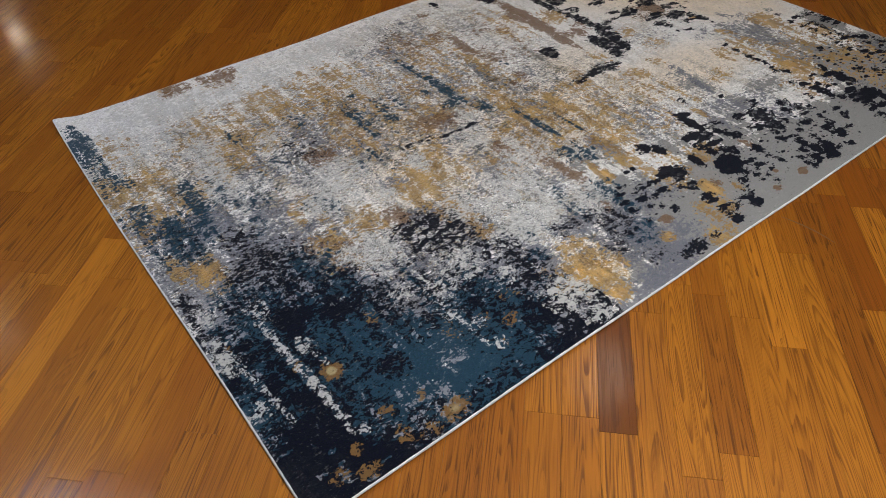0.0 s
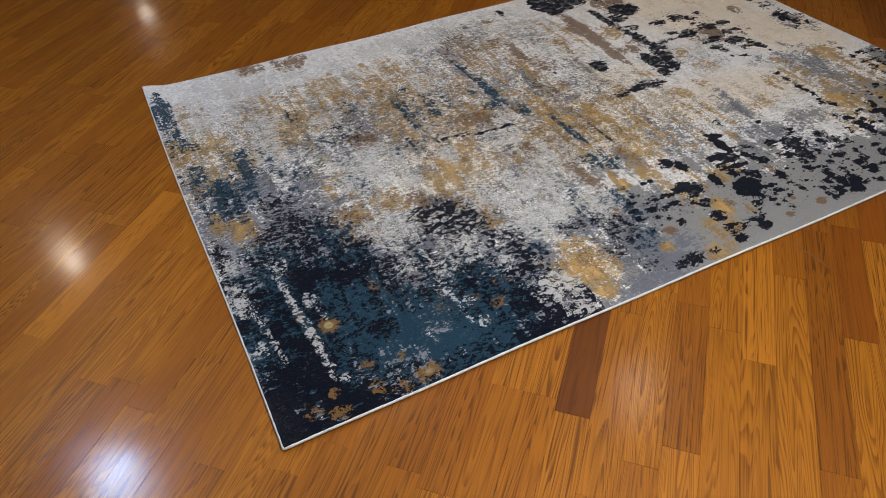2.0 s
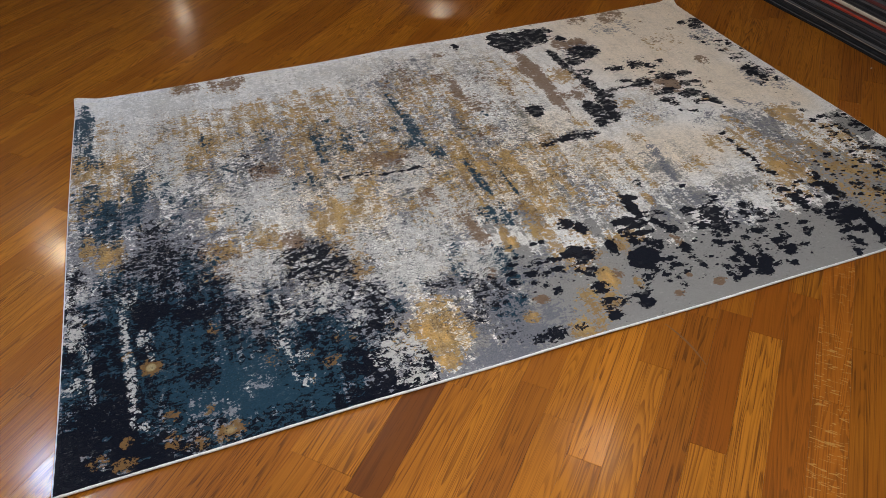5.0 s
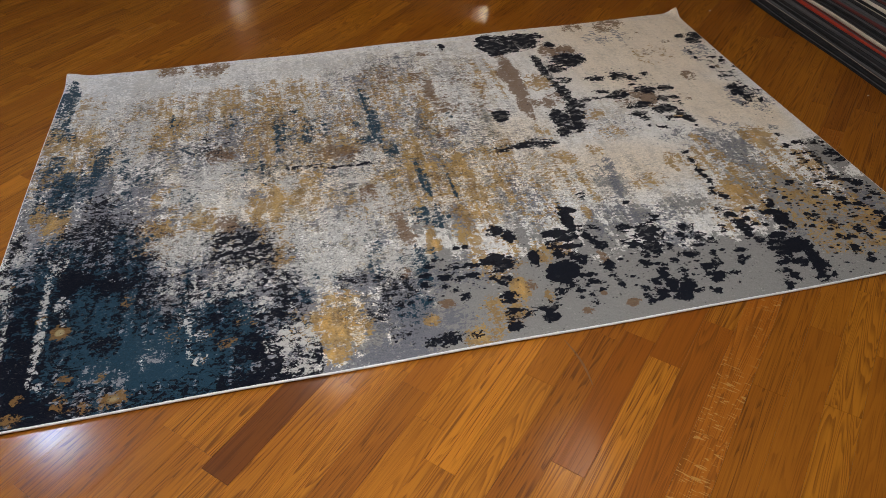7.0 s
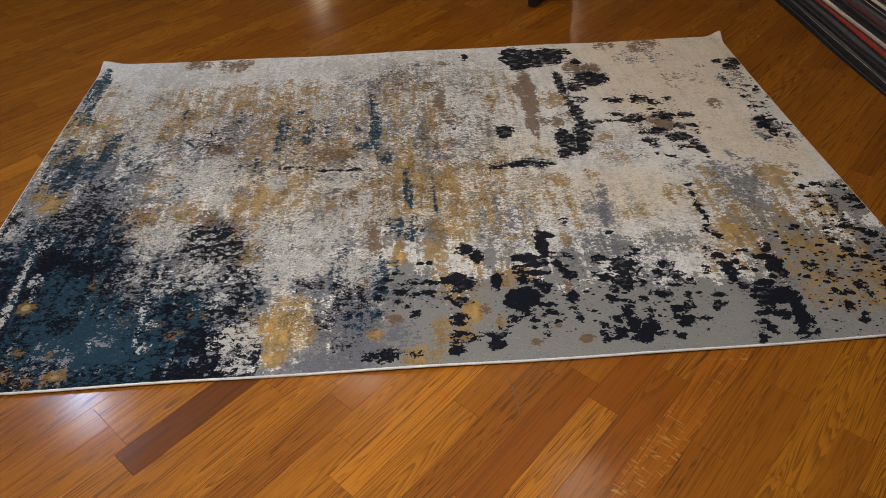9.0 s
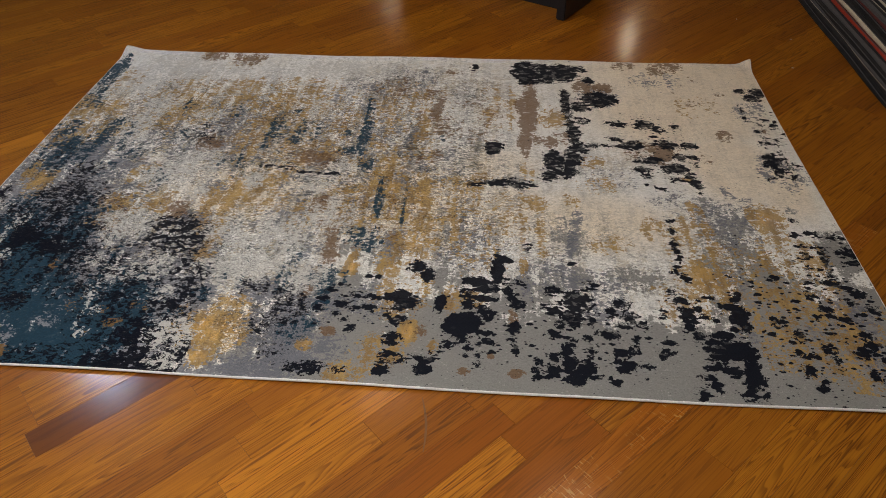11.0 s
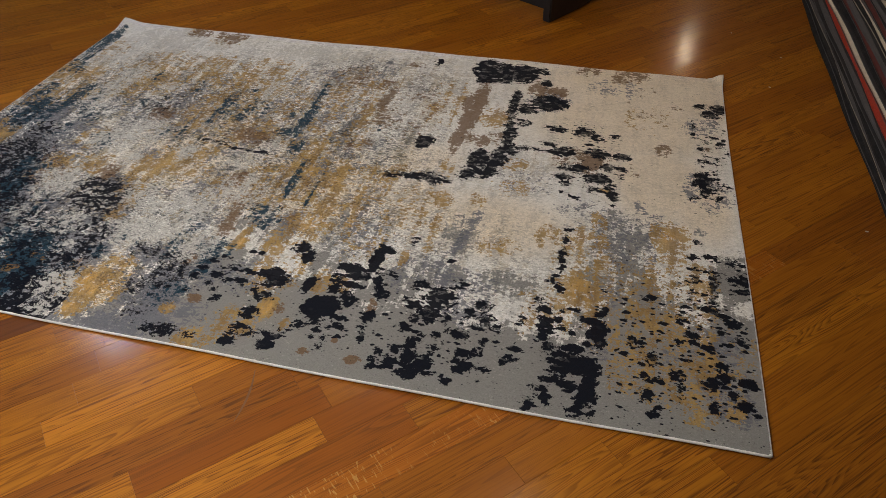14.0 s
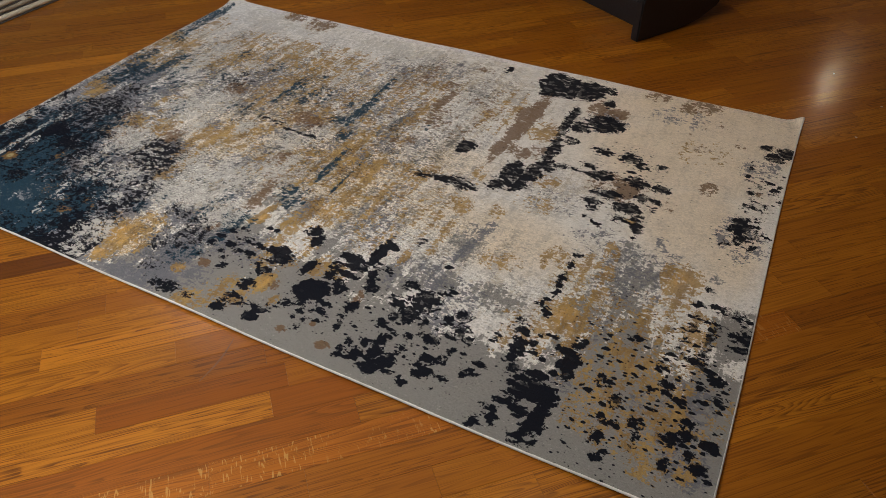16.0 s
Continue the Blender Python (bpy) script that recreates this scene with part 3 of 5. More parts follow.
dye("gold", [(1.95, 1.03, 0.031, 0.095, 0.65), (2.11, 0.87, 0.041, 0.043, 0.65), (2.53, 0.83, 0.028, 0.071, 0.65), (2.78, 0.81, 0.041, 0.064, 0.9), (0.59, 1.9, 0.162, 0.119, 0.3), (0.97, 1.21, 0.137, 0.172, 0.4), (0.13, 1.67, 0.103, 0.16, 0.4), (0.02, 1.26, 0.092, 0.066, 0.6), (1.22, 1.46, 0.122, 0.147, 0.4), (1.7, 0.94, 0.128, 0.074, 0.5), (2.67, 1.57, 0.15, 0.159, 0.25), (1.85, 0.82, 0.123, 0.139, 0.35), (2.2, 0.97, 0.086, 0.077, 0.35), (1.56, 1.16, 0.068, 0.084, 0.4), (1.82, 1.55, 0.075, 0.259, 0.35), (0.98, 1.69, 0.205, 0.109, 0.35)])
dye("gold", [(2.54, 1.02, 0.022, 0.02, 0.9), (0.15, 1.36, 0.08, 0.07, 0.65), (0.43, 1.5, 0.064, 0.132, 0.5), (0.25, 1.24, 0.059, 0.057, 0.6), (2.76, 0.8, 0.048, 0.046, 0.7), (1.05, 1.43, 0.482, 0.29, 0.34), (0.49, 1.49, 0.342, 0.296, 0.34), (1.5, 0.82, 0.327, 0.244, 0.42), (0.07, 1.26, 0.207, 0.218, 0.45), (1.76, 0.6, 0.23, 0.183, 0.3), (1.39, 1.5, 0.294, 0.301, 0.34), (2.64, 0.46, 0.203, 0.256, 0.42), (2.85, 0.3, 0.182, 0.253, 0.4), (0.4, 1.97, 0.082, 0.074, 0.3), (2.495, 0.485, 0.087, 0.111, 0.862), (2.434, 0.379, 0.047, 0.078, 0.805)])
dye("gold", [(2.7, 0.386, 0.103, 0.103, 0.713), (2.844, 0.605, 0.062, 0.09, 0.805), (2.789, 0.683, 0.047, 0.124, 0.747), (2.726, 0.191, 0.087, 0.089, 0.69), (2.633, 0.18, 0.069, 0.067, 0.575), (2.774, 0.8, 0.065, 0.085, 0.92), (2.5, 0.708, 0.073, 0.097, 0.575), (2.216, 0.632, 0.072, 0.057, 0.632), (2.369, 0.723, 0.042, 0.06, 0.69), (2.341, 0.368, 0.038, 0.103, 0.575), (1.99, 0.65, 0.026, 0.111, 0.632), (1.926, 0.513, 0.017, 0.059, 0.575), (2.885, 0.111, 0.067, 0.043, 0.632), (2.835, 0.266, 0.071, 0.048, 0.632), (1.553, 0.6, 0.086, 0.094, 0.805), (1.504, 0.479, 0.056, 0.101, 0.747)])
dye("gold", [(1.507, 0.111, 0.073, 0.068, 0.69), (1.428, 0.039, 0.07, 0.044, 0.69), (1.586, 0.198, 0.028, 0.048, 1.1), (1.696, 0.342, 0.04, 0.066, 0.69), (1.663, 0.151, 0.015, 0.028, 0.92), (1.842, 0.603, 0.033, 0.093, 0.402), (1.375, 0.464, 0.022, 0.035, 1.1), (1.298, 0.131, 0.023, 0.023, 1.1), (1.765, 0.35, 0.039, 0.043, 0.575), (2.762, 0.369, 0.186, 0.2, 0.46), (2.825, 0.162, 0.14, 0.118, 0.48), (2.491, 0.62, 0.111, 0.163, 0.42), (1.546, 0.376, 0.111, 0.145, 0.45), (1.528, 0.722, 0.142, 0.152, 0.5), (1.87, 0.697, 0.136, 0.12, 0.35), (0.946, 1.626, 0.158, 0.104, 0.6)])
dye("gold", [(1.433, 1.072, 0.073, 0.15, 0.6), (0.564, 1.64, 0.113, 0.105, 0.5), (1.52, 1.338, 0.07, 0.212, 0.45), (1.046, 1.069, 0.074, 0.096, 0.5), (1.306, 0.868, 0.106, 0.069, 0.6), (0.485, 1.443, 0.088, 0.142, 0.8), (0.793, 1.529, 0.155, 0.091, 0.7), (0.878, 1.674, 0.082, 0.08, 0.5), (1.185, 1.325, 0.05, 0.062, 0.6), (0.975, 0.942, 0.09, 0.073, 0.75), (0.93, 0.826, 0.106, 0.052, 0.7), (1.381, 0.913, 0.057, 0.087, 0.7), (1.57, 0.934, 0.064, 0.071, 0.6), (0.158, 1.46, 0.074, 0.074, 0.8), (0.452, 1.315, 0.058, 0.068, 0.5), (1.191, 1.127, 0.059, 0.06, 0.5)])
dye("gold", [(2.056, 1.491, 0.053, 0.066, 0.6), (1.885, 1.521, 0.032, 0.186, 0.5), (1.797, 0.997, 0.085, 0.031, 0.6), (2.199, 1.118, 0.065, 0.047, 0.45), (-0.01, 1.453, 0.087, 0.074, 0.9), (0.132, 1.42, 0.069, 0.078, 0.85), (0.136, 0.86, 0.047, 0.099, 0.85), (0.067, 0.929, 0.026, 0.087, 0.75), (0.122, 1.259, 0.075, 0.058, 0.6), (1.013, 0.174, 0.101, 0.084, 1.1), (1.009, 0.062, 0.046, 0.037, 1), (0.906, 0.163, 0.04, 0.031, 0.75), (0.874, 0.5, 0.045, 0.041, 0.8), (1.047, 0.291, 0.052, 0.032, 0.85), (0.898, 0.248, 0.04, 0.029, 0.5), (0.475, 0.649, 0.076, 0.065, 0.5)])
dye("gold", [(0.828, 1.176, 0.114, 0.153, 0.5), (0.842, 0.834, 0.088, 0.087, 0.6), (0.514, 0.934, 0.076, 0.086, 0.4), (0.621, 0.769, 0.089, 0.073, 0.5), (0.861, 0.641, 0.058, 0.06, 0.6), (0.89, 0.6, 0.035, 0.12, 0.75), (0.85, 0.76, 0.1, 0.09, 0.65), (0.92, 0.9, 0.1, 0.1, 0.8), (1.15, 0.72, 0.05, 0.1, 0.5), (1.02, 0.8, 0.08, 0.1, 0.5), (0.5, 0.74, 0.08, 0.09, 0.6)])
dye("brown", [(0.44, 1.95, 0.066, 0.055, 1), (0.64, 1.93, 0.081, 0.073, 0.85), (0.69, 1.16, 0.054, 0.058, 0.9), (1.17, 1.09, 0.062, 0.073, 0.9), (1.58, 1.48, 0.031, 0.089, 1), (1.62, 1.33, 0.033, 0.06, 0.8), (1.94, 1.54, 0.035, 0.102, 0.9), (1.96, 1.4, 0.038, 0.134, 1.2), (1.95, 1.27, 0.032, 0.09, 1.1), (1.54, 1.63, 0.051, 0.064, 0.5), (2.23, 1.72, 0.038, 0.079, 1.1), (2.47, 1.19, 0.046, 0.074, 1.1), (2.37, 1.18, 0.041, 0.051, 0.75), (2.1, 1.3, 0.046, 0.041, 0.8), (2.62, 1.96, 0.077, 0.082, 0.7), (2.4, 1.96, 0.049, 0.063, 0.6)])
dye("brown", [(2.75, 1.34, 0.036, 0.042, 0.7), (1.25, 0.34, 0.019, 0.036, 0.85), (1.54, 1.1, 0.02, 0.036, 0.85), (1.39, 1.65, 0.204, 0.27, 0.262), (1.68, 1.47, 0.146, 0.248, 0.262), (0.91, 1.45, 0.194, 0.194, 0.225), (0.84, 1.18, 0.136, 0.169, 0.262), (1.07, 1.16, 0.135, 0.167, 0.262), (1.74, 1.31, 0.094, 0.092, 0.3), (2.54, 1.19, 0.137, 0.174, 0.225), (2.69, 1.8, 0.106, 0.118, 0.225), (2.65, 1.18, 0.068, 0.086, 0.262), (1.46, 0.79, 0.122, 0.136, 0.262), (0.17, 1.72, 0.129, 0.137, 0.188), (1.2, 1.32, 0.47, 0.368, 0.225), (1.68, 1.42, 0.289, 0.339, 0.27)])
dye("brown", [(0.78, 1.19, 0.272, 0.255, 0.24), (1.35, 0.63, 0.232, 0.248, 0.255), (2.8, 1.69, 0.026, 0.025, 0.6), (2.92, 1.39, 0.016, 0.02, 0.8), (1.626, 0.21, 0.02, 0.022, 1), (1.753, 0.061, 0.022, 0.012, 1.1), (1.903, 0.064, 0.028, 0.014, 1.2), (1.829, 0.123, 0.01, 0.012, 1), (1.891, 0.287, 0.015, 0.051, 0.8), (1.294, 0.512, 0.032, 0.06, 0.85), (1.274, 0.453, 0.038, 0.027, 0.6), (1.35, 0.182, 0.027, 0.018, 0.9), (1.254, 0.342, 0.021, 0.035, 0.8), (1.974, 1.531, 0.037, 0.252, 1.1), (2.03, 1.262, 0.09, 0.043, 0.8), (2.275, 1.727, 0.075, 0.043, 1)])
dye("brown", [(2.2, 1.735, 0.035, 0.063, 0.9), (2.483, 1.209, 0.057, 0.064, 1.15), (2.421, 1.255, 0.044, 0.033, 0.7), (1.59, 1.513, 0.024, 0.086, 0.9), (1.545, 1.637, 0.026, 0.031, 0.7), (1.633, 1.306, 0.047, 0.044, 0.5), (1.621, 1.839, 0.053, 0.035, 0.7), (1.107, 1.097, 0.049, 0.063, 1), (0.459, 1.941, 0.064, 0.037, 0.9), (0.618, 1.946, 0.086, 0.05, 0.85), (0.706, 1.159, 0.055, 0.05, 0.8), (1.945, 1.169, 0.018, 0.048, 0.9), (2.45, 1.946, 0.026, 0.035, 0.7), (2.565, 1.912, 0.052, 0.057, 0.7), (2.659, 1.951, 0.037, 0.029, 0.8), (2.75, 1.342, 0.036, 0.043, 0.5)])
dye("brown", [(1.213, 0.804, 0.035, 0.04, 0.9), (1.602, 1.131, 0.032, 0.055, 0.5), (2.682, 1.608, 0.049, 0.073, 0.3), (2.618, 1.676, 0.037, 0.071, 0.3), (0.475, 0.649, 0.068, 0.066, 0.65), (0.562, 0.618, 0.044, 0.046, 0.6), (0.683, 1.165, 0.061, 0.059, 0.8), (0.446, 0.793, 0.07, 0.067, 0.45), (0.652, 0.219, 0.046, 0.036, 0.5), (0.463, 1.037, 0.058, 0.071, 0.3), (1.29, 0.54, 0.028, 0.11, 0.9), (1.2, 0.77, 0.03, 0.043, 0.85), (0.5, 0.64, 0.06, 0.11, 0.65), (0.7, 0.72, 0.08, 0.06, 0.5)])
dye("grey", [(1.45, 0.2, 0.184, 0.173, 1), (1.7, 0.18, 0.232, 0.194, 1.3), (2.02, 0.12, 0.294, 0.177, 1.5), (2.35, 0.1, 0.292, 0.174, 1.4), (2.69, 0.28, 0.208, 0.278, 1.2), (2.6, 0.75, 0.101, 0.17, 0.7), (2.68, 0.45, 0.111, 0.169, 0.9), (1.37, 0.35, 0.123, 0.141, 0.9), (2.08, 0.66, 0.051, 0.143, 0.7), (2.02, 0.48, 0.074, 0.113, 0.65), (1.66, 0.43, 0.091, 0.109, 0.7), (2.3, 0.46, 0.129, 0.084, 0.6), (1.9, 0.36, 0.124, 0.13, 0.8), (1.37, 0.54, 0.094, 0.073, 0.6), (1.52, 0.56, 0.076, 0.119, 0.4), (1.67, 0.67, 0.039, 0.127, 0.4)])
dye("grey", [(2.52, 0.53, 0.094, 0.148, 0.7), (2.33, 0.88, 0.125, 0.073, 0.2), (3.01, 0.64, 0.117, 0.128, 0.8), (1.28, 0.21, 0.084, 0.139, 0.7), (1.36, 0.12, 0.226, 0.108, 1.2), (1.56, 0.1, 0.257, 0.107, 1.4), (1.84, 0.07, 0.351, 0.106, 1.6), (2.34, 0.08, 0.418, 0.129, 1.6), (2.68, 0.09, 0.26, 0.175, 1.5), (3, 0.27, 0.085, 0.209, 1.5), (2.96, 0.63, 0.09, 0.121, 0.9), (2.83, 0.18, 0.21, 0.224, 1.3), (2.92, 0.1, 0.147, 0.117, 1.5), (1.28, 0.02, 0.14, 0.044, 1.4), (1.52, 0.03, 0.188, 0.041, 1.5), (2.598, 0.749, 0.044, 0.175, 0.6)])
dye("grey", [(2.633, 0.608, 0.057, 0.109, 0.7), (2.048, 0.627, 0.047, 0.126, 0.5), (2.091, 0.465, 0.071, 0.065, 0.6), (2.245, 0.219, 0.097, 0.065, 0.9), (2.003, 0.191, 0.097, 0.064, 1.1), (1.472, 0.243, 0.104, 0.079, 0.9), (1.343, 0.205, 0.088, 0.077, 0.8), (1.491, 0.534, 0.095, 0.083, 0.7), (2.815, 0.122, 0.092, 0.077, 1.1), (2.911, 0.387, 0.075, 0.137, 0.9), (2.883, 0.876, 0.06, 0.065, 0.3), (1, 0.1, 0.13, 0.16, 0.6), (1.15, 0.05, 0.12, 0.08, 0.9)])
dye("white", [(0.93, 0.94, 0.038, 0.037, 1.3), (0.03, 0.93, 0.035, 0.152, 0.22), (0.21, 1.67, 0.153, 0.16, 0.5), (0.35, 1.81, 0.317, 0.115, 0.55), (1.02, 1.86, 0.32, 0.118, 0.5), (1.25, 0.74, 0.1, 0.098, 0.5), (0.35, 1.27, 0.07, 0.176, 0.5), (0.605, 1.406, 0.065, 0.048, 0.7), (0.373, 1.457, 0.077, 0.097, 0.8), (0.546, 0.933, 0.051, 0.055, 0.9), (1.159, 0.925, 0.078, 0.072, 0.6), (1.257, 1.052, 0.056, 0.046, 0.5), (1.067, 1.481, 0.057, 0.096, 0.45), (0.935, 0.9, 0.032, 0.029, 1), (0.747, 0.842, 0.039, 0.052, 0.6), (0.308, 1.849, 0.178, 0.145, 0.7)])
dye("white", [(1.114, 0.611, 0.088, 0.116, 0.75), (0.906, 0.62, 0.067, 0.075, 0.7), (0.567, 0.631, 0.082, 0.097, 0.95), (0.972, 0.448, 0.081, 0.072, 1.2), (1.084, 0.454, 0.062, 0.067, 1.1), (0.973, 0.564, 0.055, 0.048, 0.9), (0.53, 0.442, 0.05, 0.051, 0.42), (0.59, 0.302, 0.035, 0.044, 0.36), (0.633, 0.216, 0.029, 0.027, 0.42), (0.635, 0.13, 0.025, 0.025, 0.4), (0.894, 0.143, 0.072, 0.074, 0.75), (0.905, 0.037, 0.045, 0.031, 0.7), (0.717, 0.43, 0.098, 0.076, 0.42), (0.791, 0.305, 0.065, 0.054, 0.36), (0.211, 0.131, 0.019, 0.017, 0.55), (0.032, 0.33, 0.042, 0.032, 0.36)])
dye("white", [(0.032, 0.544, 0.042, 0.091, 0.32), (0.225, 0.442, 0.031, 0.034, 0.4), (0.052, 0.722, 0.035, 0.078, 0.33), (0.172, 0.631, 0.042, 0.064, 0.34), (0.669, 1.005, 0.096, 0.136, 0.8), (0.484, 0.675, 0.051, 0.045, 0.4), (1.233, 0.408, 0.078, 0.07, 0.8), (0.622, 0.394, 0.066, 0.064, 0.4), (0.375, 0.524, 0.04, 0.035, 0.2)])
dye("cream", [(2.6, 1.52, 0.421, 0.364, 1), (2.19, 0.75, 0.302, 0.202, 0.8), (1.83, 1.09, 0.221, 0.162, 0.6), (2.73, 1.13, 0.202, 0.297, 1), (1.04, 0.17, 0.082, 0.089, 0.8), (1.89, 0.81, 0.205, 0.21, 0.6), (0.92, 0.91, 0.105, 0.108, 0.5), (1.05, 0.17, 0.115, 0.112, 0.9), (2.71, 1.86, 0.59, 0.365, 1), (2.88, 0.99, 0.129, 0.234, 0.9), (1.006, 0.164, 0.155, 0.136, 0.9), (0.802, 0.894, 0.159, 0.17, 0.6), (0.535, 0.998, 0.154, 0.174, 0.4), (0.95, 0.95, 0.35, 0.35, 0.7), (0.35, 1.45, 0.4, 0.35, 0.45), (1.5, 0.85, 0.4, 0.3, 0.7)])
dye("busy", [(0.93, 1.22, 0.593, 0.48, 1), (0.47, 1.26, 0.554, 0.488, 0.9), (1.38, 1.05, 0.524, 0.482, 1), (1.67, 0.67, 0.313, 0.223, 0.8), (1.96, 0.64, 0.31, 0.188, 0.55), (0.1, 1.02, 0.258, 0.346, 0.8), (1.49, 1.64, 0.458, 0.269, 0.7), (2.27, 0.49, 0.222, 0.144, 0.4), (1.84, 1.21, 0.137, 0.218, 0.35), (2.58, 0.68, 0.236, 0.196, 0.35), (2.23, 1.09, 0.177, 0.163, 0.35), (0.622, 0.48, 0.244, 0.185, 0.9), (0.483, 0.843, 0.264, 0.217, 0.9), (0.104, 0.975, 0.175, 0.196, 0.9), (0.358, 0.275, 0.29, 0.211, 0.35), (0.95, 0.6, 0.35, 0.25, 1)])
dye("busy", [(0.6, 0.65, 0.3, 0.2, 0.9), (1.15, 0.3, 0.2, 0.25, 0.9), (0.3, 0.9, 0.35, 0.3, 0.9)])
dye("carve", [(2.12, 1.42, 0.314, 0.544, 1), (2.51, 1.24, 0.254, 0.359, 1), (1.87, 0.94, 0.191, 0.094, 1), (2.9, 1.5, 0.271, 0.571, 1), (0.82, 0.51, 0.166, 0.226, 1), (1.21, 0.22, 0.101, 0.163, 0.8), (2.17, 0.33, 0.159, 0.128, 0.8), (2.9, 0.59, 0.172, 0.185, 1), (0.92, 0.29, 0.103, 0.146, 1), (1.84, 1.21, 0.068, 0.108, 0.7), (0.71, 0.55, 0.099, 0.102, 1), (0.85, 0.34, 0.099, 0.094, 1), (0.81, 0.18, 0.083, 0.078, 0.8), (0.29, 0.12, 0.073, 0.072, 0.7), (0.742, 0.57, 0.144, 0.142, 1), (0.768, 0.374, 0.132, 0.11, 1)])
dye("spatter", [(2.7, 0.294, 0.147, 0.11, 0.5), (2.856, 0.29, 0.101, 0.128, 0.75), (2.932, 0.175, 0.096, 0.099, 0.75), (2.885, 0.48, 0.105, 0.1, 0.6), (2.74, 0.113, 0.076, 0.058, 0.45), (2.261, 0.221, 0.097, 0.086, 0.45), (1.825, 0.17, 0.097, 0.064, 0.5), (1.425, 0.286, 0.106, 0.082, 0.55), (1.557, 0.326, 0.088, 0.072, 0.4), (2.437, 0.059, 0.075, 0.039, 0.5), (2.132, 0.206, 0.113, 0.125, 0.4), (1.98, 0.073, 0.047, 0.039, 0.5), (2.448, 1.33, 0.136, 0.167, 0.6), (2.515, 1.077, 0.095, 0.11, 0.6), (2.957, 1.452, 0.089, 0.294, 0.35), (2.864, 1.079, 0.087, 0.143, 0.4)])
dye("spatter", [(1.661, 0.338, 0.071, 0.072, 0.4), (1.329, 0.251, 0.072, 0.069, 0.5), (3.01, 0.708, 0.059, 0.087, 0.5), (2.944, 0.39, 0.073, 0.115, 0.6), (1.921, 0.368, 0.052, 0.073, 0.4), (2.35, 0.369, 0.051, 0.071, 0.4), (2.556, 0.417, 0.043, 0.061, 0.5), (1.317, 1.612, 0.11, 0.419, 0.25), (1.414, 1.788, 0.084, 0.162, 0.35), (2.75, 0.3, 0.3, 0.35, 0.55), (2, 0.25, 0.5, 0.2, 0.4)])
dye("ochre", [(0.233, 0.328, 0.025, 0.027, 1.1), (0.172, 0.393, 0.015, 0.018, 0.9), (0.056, 0.562, 0.01, 0.015, 0.7), (0.276, 0.139, 0.022, 0.021, 0.55), (0.278, 0.056, 0.022, 0.034, 0.55), (0.415, 0.042, 0.041, 0.029, 0.95), (0.33, 0.029, 0.037, 0.025, 0.55), (0.168, 0.094, 0.019, 0.019, 0.5), (0.163, 0.03, 0.031, 0.023, 0.6), (0.099, 0.062, 0.029, 0.024, 0.5), (0.369, 0.129, 0.02, 0.02, 0.5), (0.412, 0.422, 0.023, 0.029, 0.45), (0.705, 0.178, 0.045, 0.03, 0.4), (0.763, 0.251, 0.04, 0.032, 0.42), (0.652, 0.219, 0.038, 0.031, 0.38), (0.555, 0.244, 0.039, 0.037, 0.36)])
dye("ochre", [(0.642, 0.126, 0.03, 0.024, 0.3)])
streak("white", 0.35, 0.016, [(0.163, 0.65), (0.167, 0.447), (0.174, 0.324), (0.186, 0.228), (0.187, 0.144)])
streak("white", 0.35, 0.012, [(0.057, 0.582), (0.058, 0.455), (0.079, 0.328), (0.086, 0.258)])
streak("white", 0.35, 0.01, [(0.218, 0.477), (0.237, 0.357)])
streak("white", 0.35, 0.01, [(0.013, 0.659), (0.007, 0.506)])
streak("white", 0.35, 0.013, [(0.606, 0.488), (0.593, 0.288), (0.607, 0.145)])
streak("white", 0.35, 0.01, [(0.169, 0.422), (0.186, 0.365), (0.191, 0.27)])
streak("gold", 0.75, 0.025, [(1.59, 0.92), (1.59, 0.77), (1.59, 0.63)])
streak("gold", 0.65, 0.021, [(1.44, 0.97), (1.45, 0.78)])
streak("gold", 0.75, 0.015, [(1.38, 0.55), (1.35, 0.43)])
streak("gold", 0.7, 0.018, [(1.68, 0.80), (1.70, 0.63)])
streak("gold", 0.75, 0.019, [(0.88, 0.62), (0.90, 0.50)])
streak("slate", 0.65, 0.020, [(2.12, 0.79), (2.09, 0.63), (2.04, 0.48)])
streak("slate", 0.55, 0.025, [(2.67, 0.97), (2.69, 0.81), (2.70, 0.64)])
streak("slate", 0.6, 0.016, [(1.73, 0.83), (1.72, 0.60)])
streak("teal", 0.5, 0.008, [(1.41, 0.97), (1.43, 0.76)])
streak("teal", 0.55, 0.006, [(1.51, 0.92), (1.51, 0.70)])
streak("teal", 0.5, 0.014, [(1.28, 1.56), (1.29, 1.27), (1.32, 1.02)])
streak("teal", 0.52, 0.009, [(1.04, 0.49), (1.04, 0.35)])
mark("ink", [(1.619, 0.443, 0.025, 0.023), (1.587, 0.483, 0.029, 0.026), (1.568, 0.315, 0.043, 0.034), (1.544, 0.345, 0.043, 0.022), (1.548, 0.288, 0.031, 0.013), (1.671, 0.322, 0.016, 0.039), (1.75, 0.371, 0.019, 0.019), (1.752, 0.324, 0.02, 0.023), (1.781, 0.421, 0.049, 0.023), (1.82, 0.4, 0.048, 0.025), (1.808, 0.355, 0.035, 0.016), (1.842, 0.49, 0.021, 0.074), (1.859, 0.528, 0.025, 0.018), (1.748, 0.24, 0.06, 0.046), (1.731, 0.192, 0.026, 0.026), (1.808, 0.294, 0.024, 0.033), (1.641, 0.064, 0.025, 0.024), (1.542, 0.171, 0.025, 0.021), (1.556, 0.253, 0.024, 0.017), (1.535, 0.098, 0.022, 0.018)])
